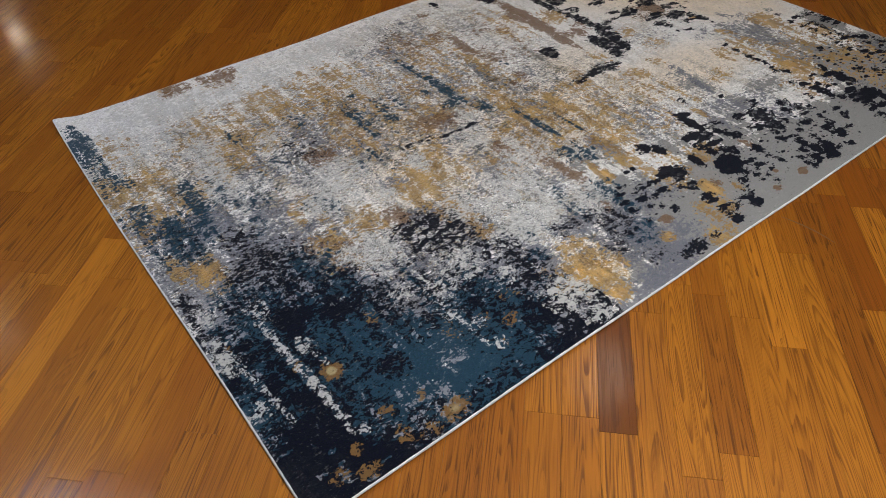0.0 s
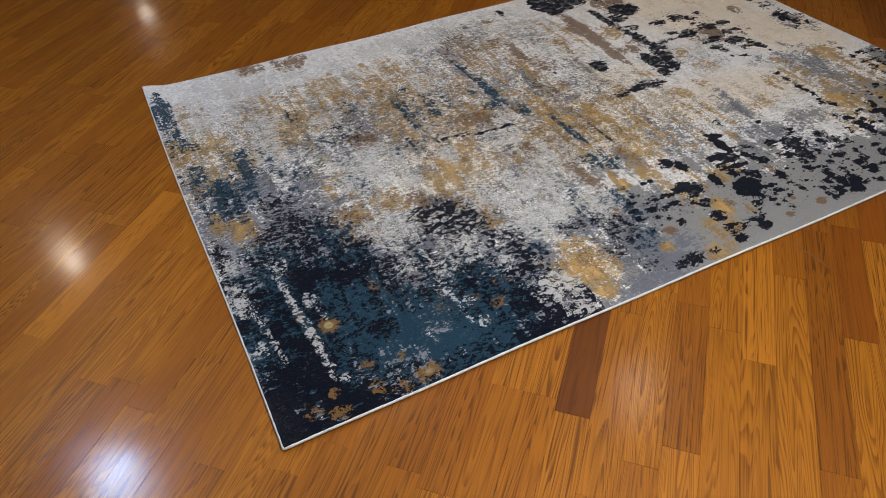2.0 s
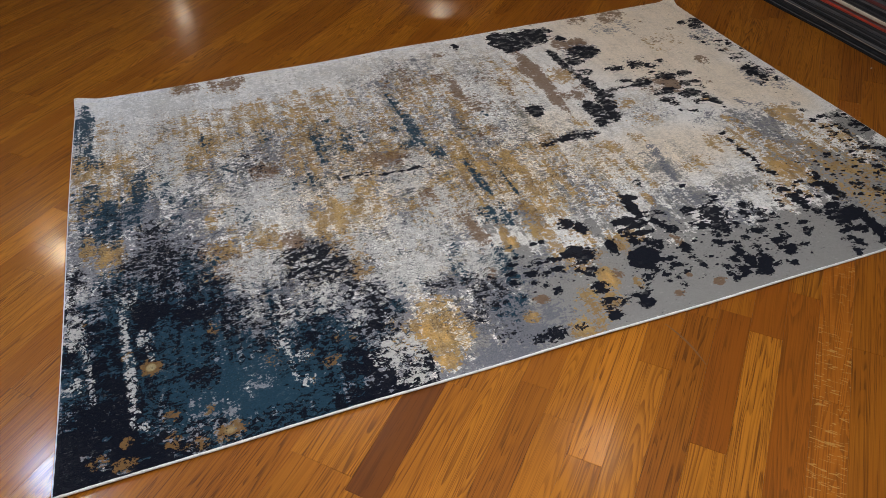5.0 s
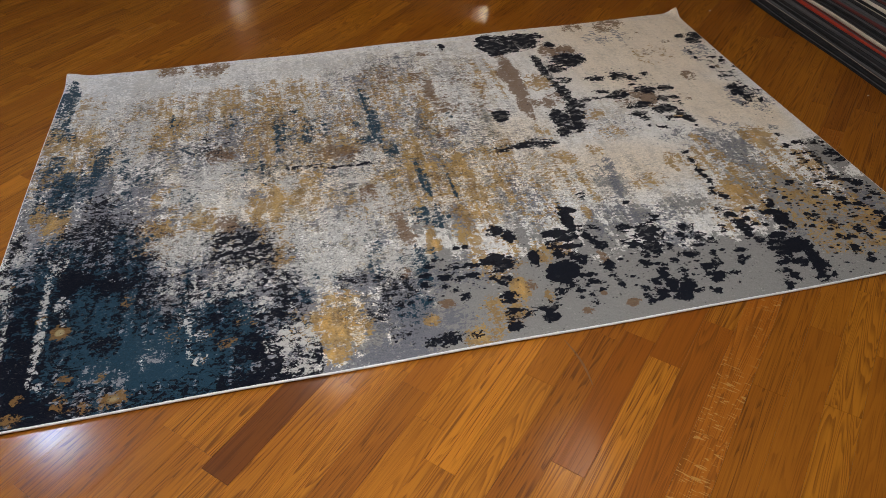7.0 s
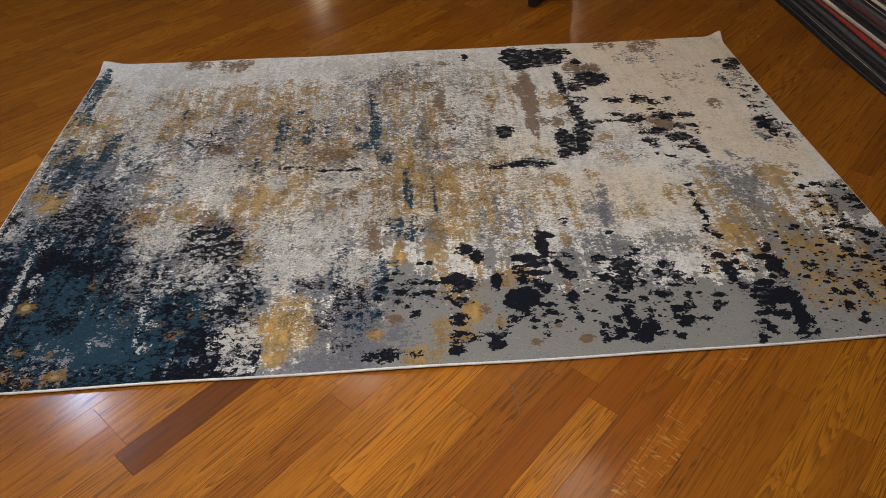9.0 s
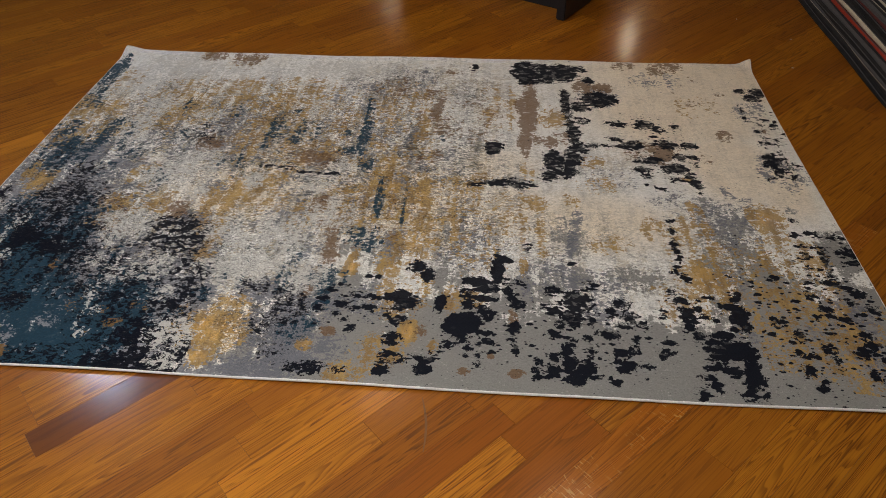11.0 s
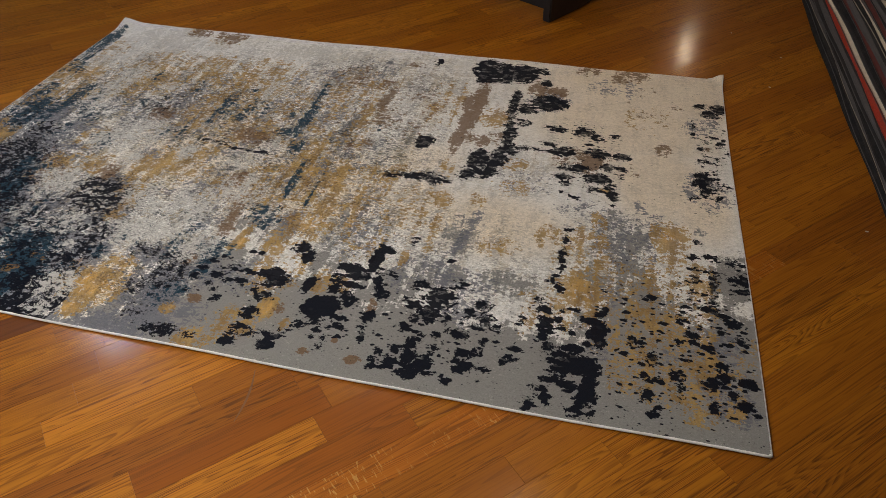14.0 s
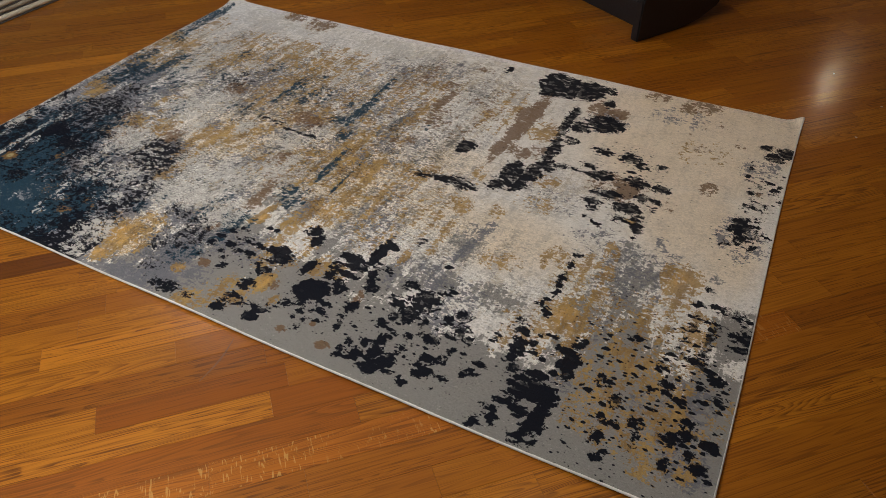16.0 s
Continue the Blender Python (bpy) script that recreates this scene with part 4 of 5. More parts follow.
mark("ink", [(1.523, 0.05, 0.023, 0.013), (1.407, 0.194, 0.015, 0.014), (1.372, 0.295, 0.015, 0.013), (1.401, 0.276, 0.013, 0.01), (1.363, 0.255, 0.013, 0.01), (1.42, 0.336, 0.013, 0.013), (1.466, 0.333, 0.019, 0.011), (1.312, 0.316, 0.013, 0.01), (1.301, 0.282, 0.017, 0.013), (1.39, 0.234, 0.011, 0.01), (1.385, 0.319, 0.011, 0.01), (1.459, 0.29, 0.013, 0.008), (1.333, 0.352, 0.017, 0.008), (1.361, 0.381, 0.013, 0.008), (1.47, 0.426, 0.021, 0.009), (1.821, 0.174, 0.015, 0.012), (1.794, 0.162, 0.012, 0.009), (1.771, 0.147, 0.019, 0.009), (1.803, 0.135, 0.008, 0.007), (1.761, 0.122, 0.008, 0.007)])
mark("ink", [(1.792, 0.121, 0.01, 0.009), (1.788, 0.092, 0.015, 0.011), (1.785, 0.199, 0.012, 0.009), (1.812, 0.209, 0.016, 0.01), (1.897, 0.234, 0.012, 0.022), (1.94, 0.6, 0.01, 0.012), (2.087, 0.351, 0.052, 0.054), (2.064, 0.288, 0.037, 0.04), (2.103, 0.377, 0.029, 0.024), (2.02, 0.319, 0.041, 0.018), (2.032, 0.261, 0.019, 0.024), (2.123, 0.272, 0.012, 0.034), (2.214, 0.348, 0.027, 0.023), (2.234, 0.296, 0.03, 0.022), (2.189, 0.315, 0.023, 0.018), (2.271, 0.278, 0.014, 0.012), (2.173, 0.226, 0.026, 0.019), (2.213, 0.26, 0.016, 0.014), (2.145, 0.432, 0.02, 0.014), (2.02, 0.4, 0.02, 0.014)])
mark("ink", [(2.018, 0.215, 0.026, 0.012), (2.045, 0.164, 0.015, 0.034), (2.06, 0.187, 0.012, 0.021), (2.049, 0.102, 0.025, 0.032), (2.096, 0.087, 0.034, 0.026), (2.059, 0.053, 0.027, 0.019), (2.003, 0.086, 0.028, 0.017), (1.959, 0.105, 0.01, 0.015), (1.957, 0.071, 0.008, 0.017), (1.997, 0.065, 0.015, 0.008), (2.008, 0.128, 0.012, 0.009), (2.11, 0.135, 0.012, 0.011), (2.194, 0.156, 0.02, 0.018), (2.201, 0.109, 0.021, 0.022), (2.174, 0.057, 0.013, 0.01), (2.233, 0.175, 0.013, 0.014), (2.245, 0.208, 0.017, 0.012), (2.266, 0.107, 0.01, 0.006), (2.254, 0.068, 0.01, 0.006), (2.333, 0.315, 0.012, 0.012)])
mark("ink", [(2.341, 0.204, 0.019, 0.012), (2.336, 0.172, 0.01, 0.009), (2.31, 0.163, 0.007, 0.011), (2.369, 0.413, 0.011, 0.013), (2.401, 0.382, 0.025, 0.018), (2.41, 0.328, 0.023, 0.023), (2.444, 0.339, 0.018, 0.018), (2.409, 0.271, 0.022, 0.026), (2.419, 0.239, 0.019, 0.023), (2.453, 0.31, 0.014, 0.01), (2.485, 0.303, 0.012, 0.01), (2.451, 0.381, 0.011, 0.008), (2.485, 0.389, 0.009, 0.008), (2.559, 0.311, 0.027, 0.051), (2.536, 0.264, 0.015, 0.014), (2.532, 0.361, 0.023, 0.015), (2.49, 0.201, 0.055, 0.026), (2.47, 0.161, 0.038, 0.025), (2.509, 0.165, 0.031, 0.025), (2.486, 0.241, 0.032, 0.017)])
mark("ink", [(2.549, 0.18, 0.024, 0.051), (2.546, 0.106, 0.024, 0.06), (2.526, 0.041, 0.025, 0.028), (2.494, 0.108, 0.042, 0.016), (2.442, 0.117, 0.031, 0.017), (2.424, 0.086, 0.021, 0.013), (2.439, 0.049, 0.014, 0.018), (2.397, 0.026, 0.014, 0.014), (2.557, 0.026, 0.008, 0.02), (2.662, 0.307, 0.016, 0.017), (2.71, 0.497, 0.017, 0.014), (2.711, 0.256, 0.019, 0.021), (2.827, 0.563, 0.015, 0.014), (2.797, 0.421, 0.013, 0.013), (2.788, 0.338, 0.009, 0.012), (2.83, 0.37, 0.019, 0.013), (2.827, 0.336, 0.012, 0.01), (2.901, 0.397, 0.02, 0.016), (2.777, 0.201, 0.017, 0.014), (2.716, 0.175, 0.018, 0.009)])
mark("ink", [(2.701, 0.124, 0.012, 0.015), (2.735, 0.088, 0.011, 0.01), (2.786, 0.152, 0.011, 0.009), (2.903, 0.264, 0.015, 0.009), (2.959, 0.218, 0.019, 0.016), (2.923, 0.168, 0.012, 0.011), (2.87, 0.11, 0.013, 0.012), (2.951, 0.138, 0.021, 0.015), (2.723, 0.064, 0.009, 0.008), (2.982, 0.634, 0.037, 0.03), (2.977, 0.58, 0.028, 0.018), (2.949, 0.715, 0.018, 0.019), (2.915, 0.726, 0.022, 0.013), (2.858, 0.8, 0.008, 0.013), (2.832, 0.716, 0.018, 0.013), (2.889, 0.729, 0.014, 0.01), (2.837, 0.61, 0.021, 0.015), (2.94, 0.437, 0.025, 0.019), (2.879, 0.199, 0.028, 0.018), (2.903, 0.232, 0.019, 0.025)])
mark("ink", [(2.956, 0.376, 0.023, 0.018), (2.017, 1.853, 0.129, 0.1), (1.948, 1.915, 0.049, 0.055), (2.122, 1.864, 0.078, 0.086), (2.187, 1.9, 0.048, 0.034), (1.968, 1.791, 0.047, 0.058), (2.238, 1.793, 0.026, 0.032), (2.273, 1.623, 0.081, 0.071), (2.188, 1.554, 0.044, 0.046), (2.127, 1.547, 0.022, 0.108), (2.153, 1.341, 0.029, 0.046), (2.188, 1.435, 0.029, 0.032), (2.155, 1.213, 0.048, 0.043), (2.133, 1.15, 0.037, 0.056), (2.058, 1.122, 0.047, 0.082), (2.04, 1.024, 0.036, 0.039), (2.103, 1.038, 0.036, 0.031), (1.823, 1.205, 0.036, 0.053), (1.864, 0.967, 0.038, 0.03), (1.929, 0.949, 0.031, 0.025)])
mark("ink", [(1.722, 1.897, 0.018, 0.027), (2.327, 1.418, 0.042, 0.027), (2.442, 1.417, 0.042, 0.032), (2.497, 1.379, 0.034, 0.026), (2.312, 1.293, 0.038, 0.02), (2.377, 1.25, 0.043, 0.039), (2.51, 1.265, 0.048, 0.034), (2.597, 1.262, 0.033, 0.029), (2.567, 1.4, 0.024, 0.026), (2.425, 1.143, 0.057, 0.028), (2.389, 1.082, 0.036, 0.022), (2.516, 1.096, 0.051, 0.036), (2.561, 1.027, 0.026, 0.043), (2.578, 0.993, 0.017, 0.046), (2.398, 1.045, 0.021, 0.017), (2.509, 1.021, 0.031, 0.017), (2.599, 1.182, 0.022, 0.018), (2.603, 1.125, 0.014, 0.018), (2.545, 1.176, 0.027, 0.028), (2.985, 1.716, 0.051, 0.042)])
mark("ink", [(2.941, 1.671, 0.036, 0.035), (2.904, 1.732, 0.025, 0.024), (2.966, 1.439, 0.014, 0.026), (2.945, 1.482, 0.013, 0.016), (2.894, 1.388, 0.018, 0.02), (2.886, 1.286, 0.013, 0.019), (2.891, 1.168, 0.033, 0.059), (2.899, 1.102, 0.022, 0.035), (2.97, 1.147, 0.014, 0.013), (2.847, 1.041, 0.007, 0.012), (3.007, 1.37, 0.009, 0.025)])
brush("ink", 0.01, [(1.711, 0.161), (1.665, 0.104), (1.64, 0.068)])
brush("ink", 0.012, [(1.536, 0.227), (1.523, 0.261)])
brush("ink", 0.011, [(1.553, 0.091), (1.658, 0.097)])
brush("ink", 0.007, [(1.853, 0.424), (1.93, 0.42)])
brush("ink", 0.014, [(1.865, 0.4), (1.911, 0.33)])
brush("ink", 0.008, [(1.888, 0.24), (1.89, 0.178), (1.904, 0.136)])
brush("ink", 0.008, [(2.108, 0.214), (2.114, 0.161), (2.1, 0.118)])
brush("ink", 0.008, [(2.434, 0.777), (2.422, 0.641), (2.428, 0.557), (2.406, 0.501), (2.434, 0.481)])
brush("ink", 0.003, [(2.043, 0.53), (2.089, 0.524)])
brush("ink", 0.007, [(2.533, 0.366), (2.574, 0.407)])
brush("ink", 0.006, [(2.82, 0.658), (2.943, 0.652), (3.015, 0.68)])
brush("ink", 0.009, [(2.904, 0.653), (2.88, 0.517)])
brush("ink", 0.007, [(2.816, 0.509), (2.899, 0.469), (2.957, 0.439)])
brush("ink", 0.02, [(2.13, 1.674), (2.143, 1.275)])
brush("ink", 0.026, [(2.123, 1.129), (2.104, 1.031)])
brush("ink", 0.011, [(2.177, 1.245), (2.332, 1.245)])
brush("ink", 0.015, [(1.749, 0.954), (1.905, 0.979), (1.97, 0.954)])
brush("ink", 0.004, [(2.384, 0.982), (2.447, 0.954)])
brush("ink", 0.004, [(2.865, 1.604), (2.869, 1.464)])
brush("ink", 0.004, [(2.892, 1.467), (2.917, 1.443)])
brush("ink", 0.003, [(2.895, 1.358), (2.918, 1.294)])
brush("ink", 0.006, [(2.949, 1.322), (2.942, 1.162)])
brush("ink", 0.008, [(2.945, 1.125), (2.939, 1.052)])
brush("ink", 0.002, [(1.01, 1.01), (1.11, 0.99), (1.19, 0.98), (1.25, 0.99)])


def rug_height(x, y):
    """Nearly flat, with two curled corners and faint waves along the edges."""
    h = 0.030 * np.exp(-((3.0 - x) ** 2 + (WIDE - y) ** 2) / 0.036**2)
    h = h + 0.020 * np.exp(-(x**2 + (WIDE - y) ** 2) / 0.06**2)
    rim = np.exp(-np.minimum(y, WIDE - y) / 0.06)
    return h + rim * 0.0018 * (1 + np.sin(9 * x + 1.3)) + 0.0008 * np.sin(5 * x + 3 * y)


def rug_edge(x, y):
    """Small sideways sway of the rug's outline."""
    x, y = 0.008 + x * (LONG - 0.005) / LONG, 0.011 + y * (WIDE - 0.015) / WIDE
    return (x + 0.004 * np.sin(3.1 * y + 0.4), y + 0.004 * np.sin(2.3 * x) * (1 - y) - 0.006 * np.sin(math.pi * x / LONG) * (y / WIDE))


rug = thing("area_rug", "large flat abstract rug in navy, teal, grey, gold and cream", "rug")
sx, sy = rug_edge(gx, gy)
gz = HIGH + rug_height(gx, gy)
verts = np.stack([sx.ravel(), sy.ravel(), gz.ravel()], 1)
index = np.arange(NX * NY).reshape(NY, NX)
quads = np.stack([index[:-1, :-1], index[:-1, 1:], index[1:, 1:], index[1:, :-1]], -1).reshape(-1, 4)
mesh = bpy.data.meshes.new("woven_face")
mesh.vertices.add(len(verts))
mesh.vertices.foreach_set("co", verts.ravel().astype(np.float32))
mesh.loops.add(quads.size)
mesh.loops.foreach_set("vertex_index", quads.ravel().astype(np.int32))
mesh.polygons.add(len(quads))
mesh.polygons.foreach_set("loop_start", np.arange(0, quads.size, 4, dtype=np.int32))
mesh.polygons.foreach_set("use_smooth", np.ones(len(quads), dtype=bool))
mesh.update(calc_edges=True)
mesh.materials.append(PILE)
for key, values in fields.items():
    mesh.attributes.new(key, "FLOAT", "POINT").data.foreach_set("value", values.ravel().astype(np.float32))
pile = new("woven_face", mesh)
pile.parent = rug
bm = bmesh.new()
bmesh.ops.create_grid(bm, x_segments=60, y_segments=40, size=0.5)
for v in bm.verts:
    px, py = (v.co.x + 0.5) * LONG, (v.co.y + 0.5) * WIDE
    ex, ey = rug_edge(px, py)
    v.co = Vector((ex, ey, 0.002 + float(rug_height(px, py))))
part("backing", bm, plain("jute_backing", (0.32, 0.27, 0.2), 0.95, 150.0), rug)


def binding(name, ax, ay, bx, by):
    """A round overcast edge along one side."""
    steps, ring, radius = 150, 8, 0.0047
    bm = bmesh.new()
    loops = []
    side = Vector((by - ay, ax - bx, 0)).normalized()
    for i in range(steps + 1):
        f = i / steps
        px, py = ax + (bx - ax) * f, ay + (by - ay) * f
        ex, ey = rug_edge(px, py)
        mid = Vector((ex, ey, 0.0056 + float(rug_height(px, py))))
        r = radius * (1 + 0.05 * math.sin(i * 2.1))
        loops.append([bm.verts.new(mid + side * (r * math.cos(a)) + Vector((0, 0, r * 0.95 * math.sin(a)))) for a in (2 * math.pi * k / ring for k in range(ring))])
    for one, two in zip(loops, loops[1:]):
        for k in range(ring):
            bm.faces.new((one[k], one[(k + 1) % ring], two[(k + 1) % ring], two[k]))
    bm.faces.new(loops[0])
    bm.faces.new(loops[-1][::-1])
    bmesh.ops.recalc_face_normals(bm, faces=bm.faces)
    return smooth(part(name, bm, BINDING, rug, "pale overcast edge binding"))


binding("edge_binding", 0, 0, LONG, 0)
binding("edge_binding", LONG, 0, LONG, WIDE)
binding("edge_binding", LONG, WIDE, 0, WIDE)
binding("edge_binding", 0, WIDE, 0, 0)


# ---- stacks of rugs ----
def stacked_rug(label, group, x_edge, away, y0, y1, z, thick, colour, back, seed):
    """A rug lying in a stack; its wavy edge at x_edge, its body towards away."""
    rug_thing = thing("stacked_rug", label, "rug", group, at=(0, 0, z))
    rnd = random.Random(seed)
    p1, p2, amp = rnd.uniform(0, 6), rnd.uniform(0, 6), rnd.uniform(0.003, 0.007)
    for name, low, high, inset, mat in (("backing", 0.0, 0.22, 0.001, back), ("woven_face", 0.22, 1.0, 0.0, colour)):
        bm = bmesh.new()
        rows = []
        steps = 70
        for i in range(steps + 1):
            y = y0 + (y1 - y0) * i / steps
            sway = amp * math.sin(2.6 * y + p1) + 0.003 * math.sin(7.3 * y + p2)
            lift = 0.0016 * math.sin(4.1 * y + p1) * min(1.0, z / 0.05)
            edge = x_edge + sway + (inset if away > 0 else -inset)
            mid, half = (low + high) / 2 * thick, (high - low) / 2 * thick
            d = 1 if away > 0 else -1
            profile = [(edge + d * 1.6, mid - half), (edge + d * half * 0.7, mid - half), (edge, mid - half * 0.4), (edge, mid + half * 0.4), (edge + d * half * 0.7, mid + half), (edge + d * 1.6, mid + half)]
            rows.append([bm.verts.new((px, y, pz + lift)) for px, pz in profile])
        for one, two in zip(rows, rows[1:]):
            for k in range(6):
                bm.faces.new((one[k], one[(k + 1) % 6], two[(k + 1) % 6], two[k]))
        bm.faces.new(rows[0])
        bm.faces.new(rows[-1][::-1])
        bmesh.ops.recalc_face_normals(bm, faces=bm.faces)
        smooth(part(name, bm, mat, rug_thing))
    return rug_thing


RUG_COLOURS = {
    "black": plain("black_yarn", (0.006, 0.0065, 0.009), 0.95, 200.0, 0.4, 0.0, 0.8),
    "charcoal": plain("charcoal_yarn", (0.017, 0.017, 0.020), 0.95, 200.0, 0.35, 0.0, 0.8),
    "grey": plain("grey_yarn", (0.075, 0.073, 0.077), 0.95, 200.0, 0.3, 0.0, 0.8),
    "red": plain("brick_red_yarn", (0.30, 0.028, 0.012), 0.95, 200.0, 0.3, 0.0, 0.8),
    "maroon": plain("maroon_yarn", (0.09, 0.018, 0.016), 0.95, 200.0, 0.3, 0.0, 0.8),
    "cream": plain("cream_yarn", (0.55, 0.50, 0.40), 0.95, 200.0, 0.2, 0.0, 0.8),
    "beige": plain("beige_yarn", (0.34, 0.30, 0.23), 0.95, 200.0, 0.2, 0.0, 0.8),
}
STACK = "black black charcoal grey black charcoal grey charcoal red maroon cream charcoal black grey maroon grey charcoal black cream grey maroon black grey charcoal beige black grey red black".split()
z, rnd = 0.0, random.Random(5)
for n, tone in enumerate(STACK):
    thick = rnd.uniform(0.011, 0.016)
    lean = 0.35 * z + rnd.uniform(-0.004, 0.006)
    back = RUG_COLOURS["beige" if n % 7 == 3 else "grey" if n % 2 else "black"]
    stacked_rug(f"{tone} rug lying flat in a tall stack", "stack of dark rugs", 3.49 + lean, 1, 0.2, 3.6, z, thick, RUG_COLOURS[tone], back, n)
    z += thick
z = 0.0
for n, (tone, thick) in enumerate((("cream", 0.035), ("beige", 0.03), ("cream", 0.035), ("beige", 0.03))):
    stacked_rug(f"{tone} rug folded in a low stack", "stack of pale rugs", -0.91 - 0.25 * z, -1, 1.0, 2.2, z, thick, RUG_COLOURS[tone], RUG_COLOURS["grey"], 50 + n)
    z += thick

# ---- black bench beyond the rug ----
bench = thing("display_bench", "low black lacquered bench with an orange-stained shelf", "bench", at=(2.175, 2.47, 0))
bench.rotation_euler = (0, 0, radians(-31))


def bench_side(x):
    """A slab end whose front edge leans back above the foot."""
    bm = bmesh.new()
    outline = [(0, 0), (0.30, 0), (0.44, 0.02), (0.56, 0.07), (0.64, 0.16), (0.66, 0.44), (0.10, 0.44), (0.0, 0.20)]
    faces = []
    for dx in (0, -0.05):
        faces.append(bm.faces.new([bm.verts.new((x + dx, y, z)) for y, z in outline]))
    for k in range(8):
        bm.faces.new([faces[0].verts[k], faces[0].verts[(k + 1) % 8], faces[1].verts[(k + 1) % 8], faces[1].verts[k]])
    bmesh.ops.recalc_face_normals(bm, faces=bm.faces)
    bmesh.ops.bevel(bm, geom=list(bm.edges), offset=0.006, segments=2, affect="EDGES")
    return part("side_panel", bm, BLACK_WOOD, bench)


bench_side(0.0)
bench_side(-1.05)
part("front_rail", block(bmesh.new(), -1.05, -0.051, 0.13, 0.155, 0.0, 0.13, 0.003), BLACK_WOOD, bench)
part("shelf", block(bmesh.new(), -1.05, -0.051, 0.157, 0.60, 0.105, 0.128, 0.003), SHELF_WOOD, bench, "orange-stained wooden shelf")
part("top", block(bmesh.new(), -1.10, 0.015, 0.09, 0.68, 0.442, 0.472, 0.004), BLACK_WOOD, bench)

# ---- small marks on the floor ----
bm = bmesh.new()
left, right = [], []
for i in range(13):
    f = i / 12
    mx, my = 1.676 - 0.020 * f + 0.010 * math.sin(3 * f), -0.185 + 0.17 * f
    half = 0.0034 * math.sin(math.pi * (0.1 + 0.8 * f))
    left.append(bm.verts.new((mx - half, my, 0.0007)))
    right.append(bm.verts.new((mx + half, my, 0.0007)))
for i in range(12):
    bm.faces.new((left[i], right[i], right[i + 1], left[i + 1]))
part("scuff_mark", bm, plain("scuff", (0.19, 0.075, 0.018), 0.5), floor, "thin dark curved scuff")
LINT = plain("pale_lint", (0.6, 0.56, 0.5), 0.95, 300.0)
for lint_x, lint_y, turn in ((3.30, 2.31, 20), (3.215, 1.99, -30), (3.09, 2.55, 70), (3.42, 1.0, 10)):
    bm = bmesh.new()
    bmesh.ops.create_icosphere(bm, subdivisions=2, radius=0.0042)
    for v in bm.verts:
        v.co = Vector((v.co.x * 1.6, v.co.y * 0.7, v.co.z * 0.35)) * (1 + 0.35 * noise.noise(v.co * 400))
    lint = tagged(part("lint_tuft", bm, LINT), "tiny pale tuft of lint on the floor", "lint", "lint on the floor")
    lint.matrix_basis = pose(lint_x, lint_y, 0.002, 0, 0, turn)

# ---- oak boards: rows run diagonally under the rug ----
STRIP, ROW0, ANGLE = 0.0892, -0.605, 45.0
KNOWN_ENDS = {-17: 0.137, -11: 0.205, -9: -0.075, -6: 0.068, -2: 0.358, 0: 0.322, 1: 0.712, 2: 0.229, 3: 0.798, 5: 0.63, 6: 0.996, 7: 1.24, 8: 0.788, 9: 1.234, 11: 1.06, 12: 1.285, 13: 1.585, 14: 1.317, 15: 1.564}
SPECIAL = {(0, 0): OAK_DARK, (-17, 0): OAK_PALE, (9, -1): OAK_PALE, (5, 0): OAK_PALE, (8, 0): OAK_BROWN, (9, 0): OAK_BROWN, (10, 0): OAK_BROWN, (10, -1): OAK_BROWN, (11, 0): OAK_RAYS, (11, -1): OAK_RAYS, (11, 1): OAK_RAYS}
LENGTHS = (0.5, 0.6, 0.7, 0.8, 0.9, 1.0)
board_meshes = {}
C, S = math.cos(radians(ANGLE)), math.sin(radians(ANGLE))


def board_shape(length, width=STRIP):
    a, b, c, gap = length / 2 - 0.0002, width / 2 - 0.0002, 0.0004, 0.014
    pts = [(sx * (a - i), sy * (b - i), zz) for zz, i in ((-gap, 0), (-0.0004, 0), (0, c)) for sx, sy in ((-1, -1), (1, -1), (1, 1), (-1, 1))]
    quads = [(4 * r + k, 4 * r + (k + 1) % 4, 4 * r + 4 + (k + 1) % 4, 4 * r + 4 + k) for r in (0, 1) for k in range(4)] + [(8, 9, 10, 11)]
    return pts, quads


def row_span(v):
    """Where the row at v enters and leaves the room, along the boards."""
    low = max(min((X0 + S * v) / C, (X1 + S * v) / C), min((Y0 - C * v) / S, (Y1 - C * v) / S))
    high = min(max((X0 + S * v) / C, (X1 + S * v) / C), max((Y0 - C * v) / S, (Y1 - C * v) / S))
    return low, high


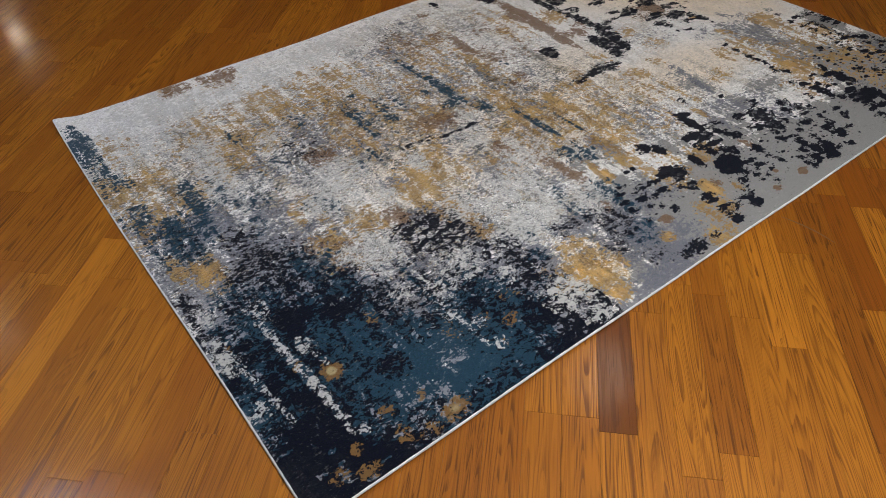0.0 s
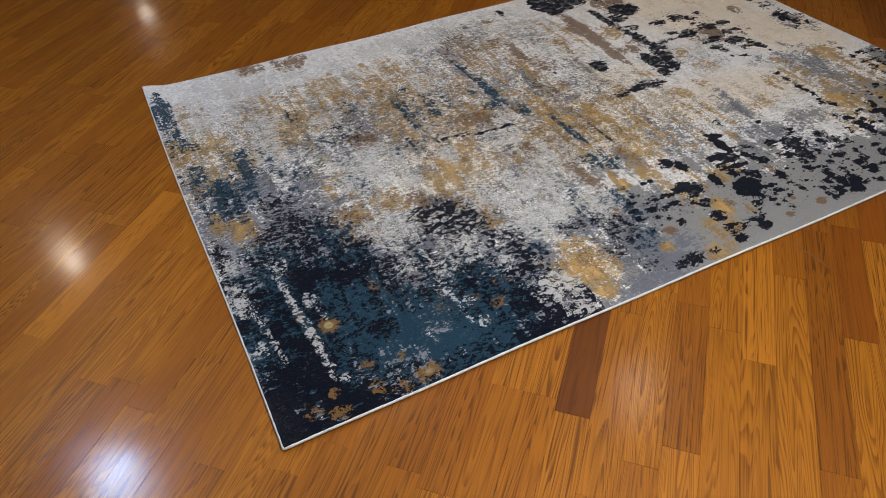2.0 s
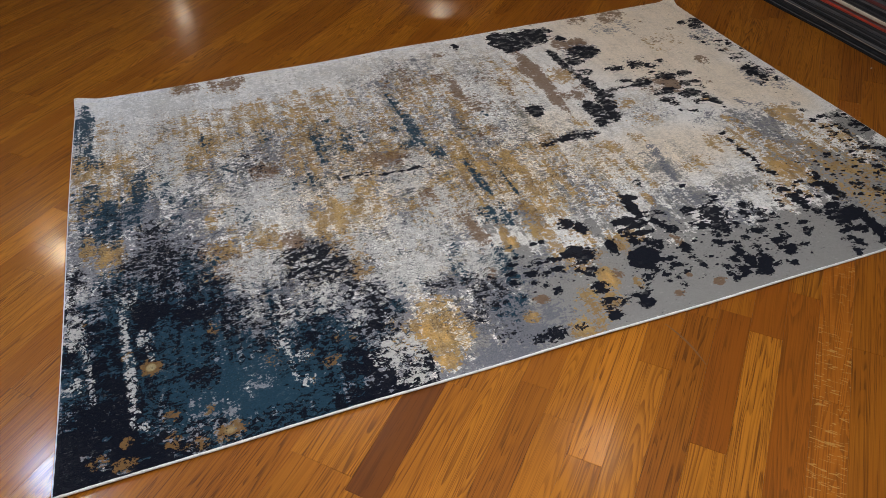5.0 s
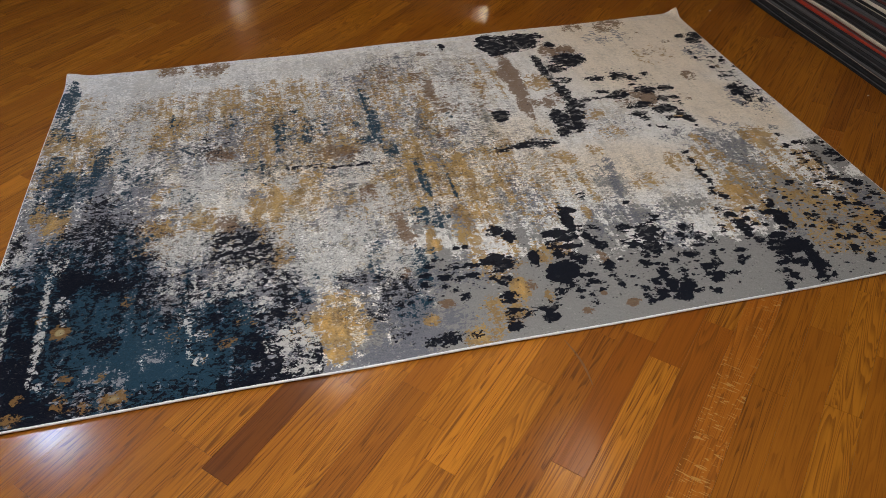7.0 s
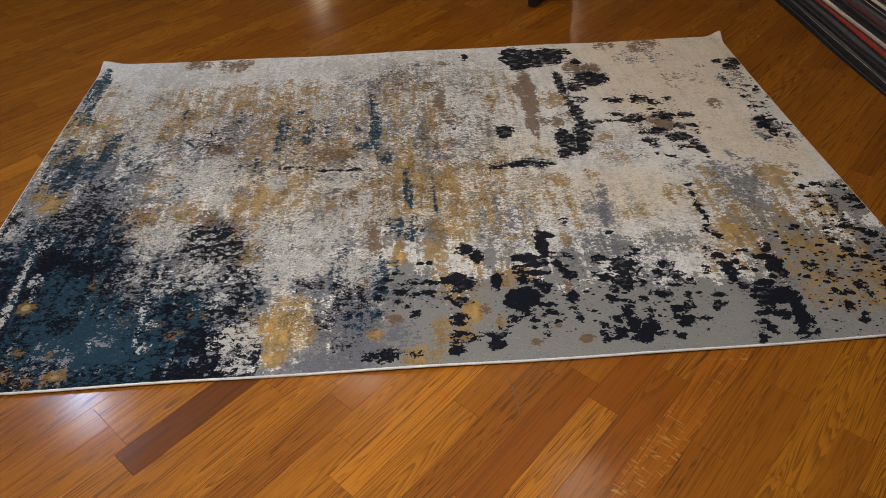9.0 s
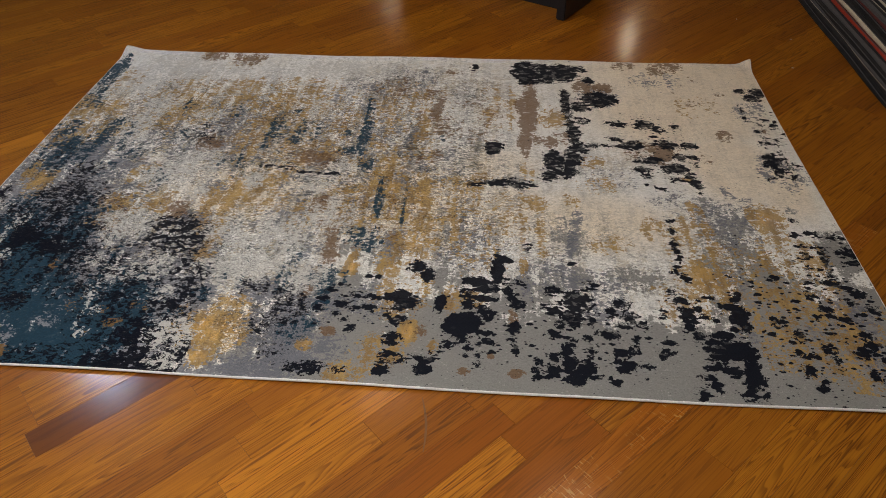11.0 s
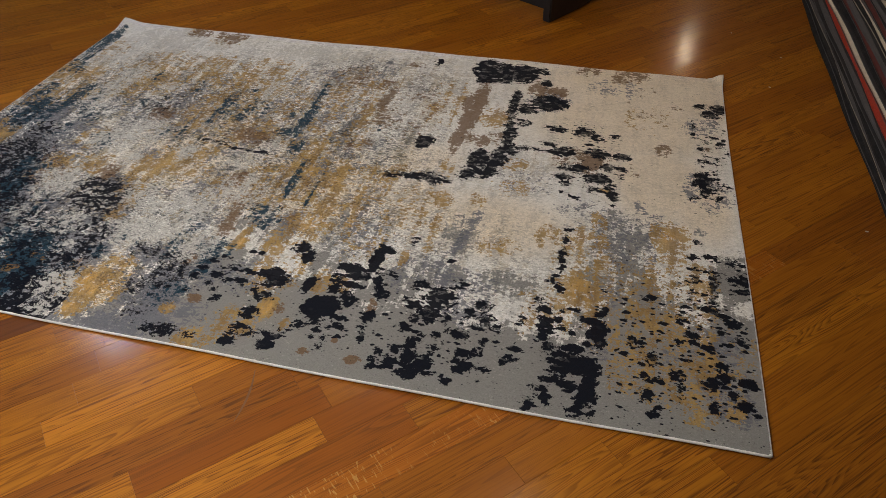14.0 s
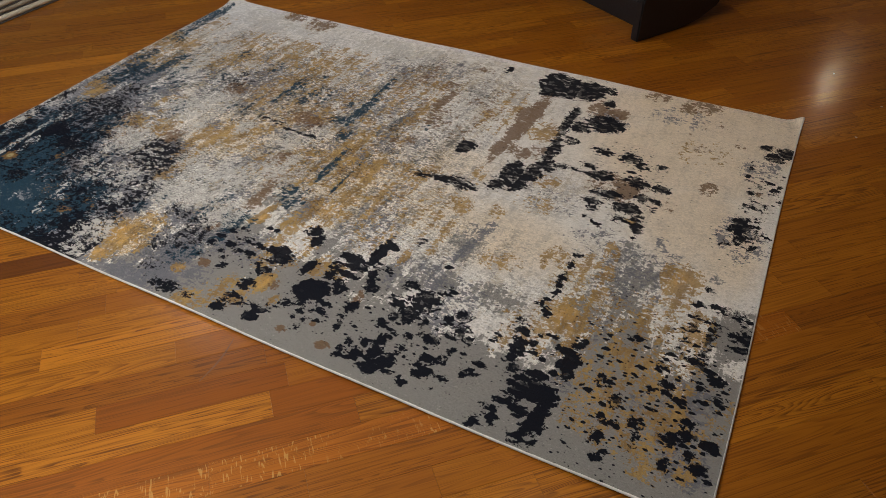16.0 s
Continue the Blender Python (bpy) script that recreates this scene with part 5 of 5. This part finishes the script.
boards = []
rnd = random.Random(11)
for row in range(-112, 100):
    v = ROW0 - STRIP * (row + 0.5)
    low, high = row_span(v)
    if high - low < 0.15:
        continue
    start = min(max(KNOWN_ENDS.get(row, rnd.uniform(0.0, 0.9)), low), high)
    for way in (1, -1):
        u, n = start, 0 if way > 0 else -1
        while low - 1 < u < high + 1:
            length = rnd.choice(LENGTHS)
            one, two = sorted((u, u + way * length))
            cut1, cut2 = max(one, low), min(two, high)
            if cut2 - cut1 > 0.05:
                mid = (cut1 + cut2) / 2
                boards.append((mid * C - v * S, mid * S + v * C, round(cut2 - cut1, 4), row, n))
            u += way * length
            n += way


def nearness(b):
    x, y = b[0], b[1]
    if 0.35 < x < 2.65 and 0.35 < y < 1.65:
        return 50.0 + x
    return math.hypot(x - min(max(x, -0.3), 3.2), y - min(max(y, -0.3), 0.1)) + (0.0 if b[3:] not in SPECIAL else -9)


boards.sort(key=nearness)
for x, y, length, row, n in boards[:300]:
    if length not in board_meshes:
        made = bpy.data.meshes.new("oak_board")
        pts, quads = board_shape(length)
        made.from_pydata(pts, [], quads)
        made.materials.append(OAK)
        board_meshes[length] = made
    board = new("oak_board", board_meshes[length])
    board.parent = floor
    board.matrix_local = pose(x, y, rnd.uniform(-0.0003, 0.0), rnd.uniform(-0.22, 0.22), rnd.uniform(-0.02, 0.02), ANGLE)
    special = SPECIAL.get((row, n))
    if special:
        board.material_slots[0].link = "OBJECT"
        board.material_slots[0].material = special
pts, quads = [], []
for x, y, length, row, n in boards[300:]:
    shape, faces = board_shape(length)
    lean, base = rnd.uniform(-0.004, 0.004), len(pts)
    u, v = x * C + y * S, y * C - x * S
    pts += [(u + a, v + b, c + lean * b) for a, b, c in shape]
    quads += [tuple(base + k for k in face) for face in faces]
mesh = bpy.data.meshes.new("oak_boards")
mesh.from_pydata(pts, [], quads)
mesh.materials.append(OAK)
rest = new("oak_boards", mesh)
rest.parent = floor
rest.rotation_euler = (0, 0, radians(ANGLE))
rest["kind"] = "stuff"
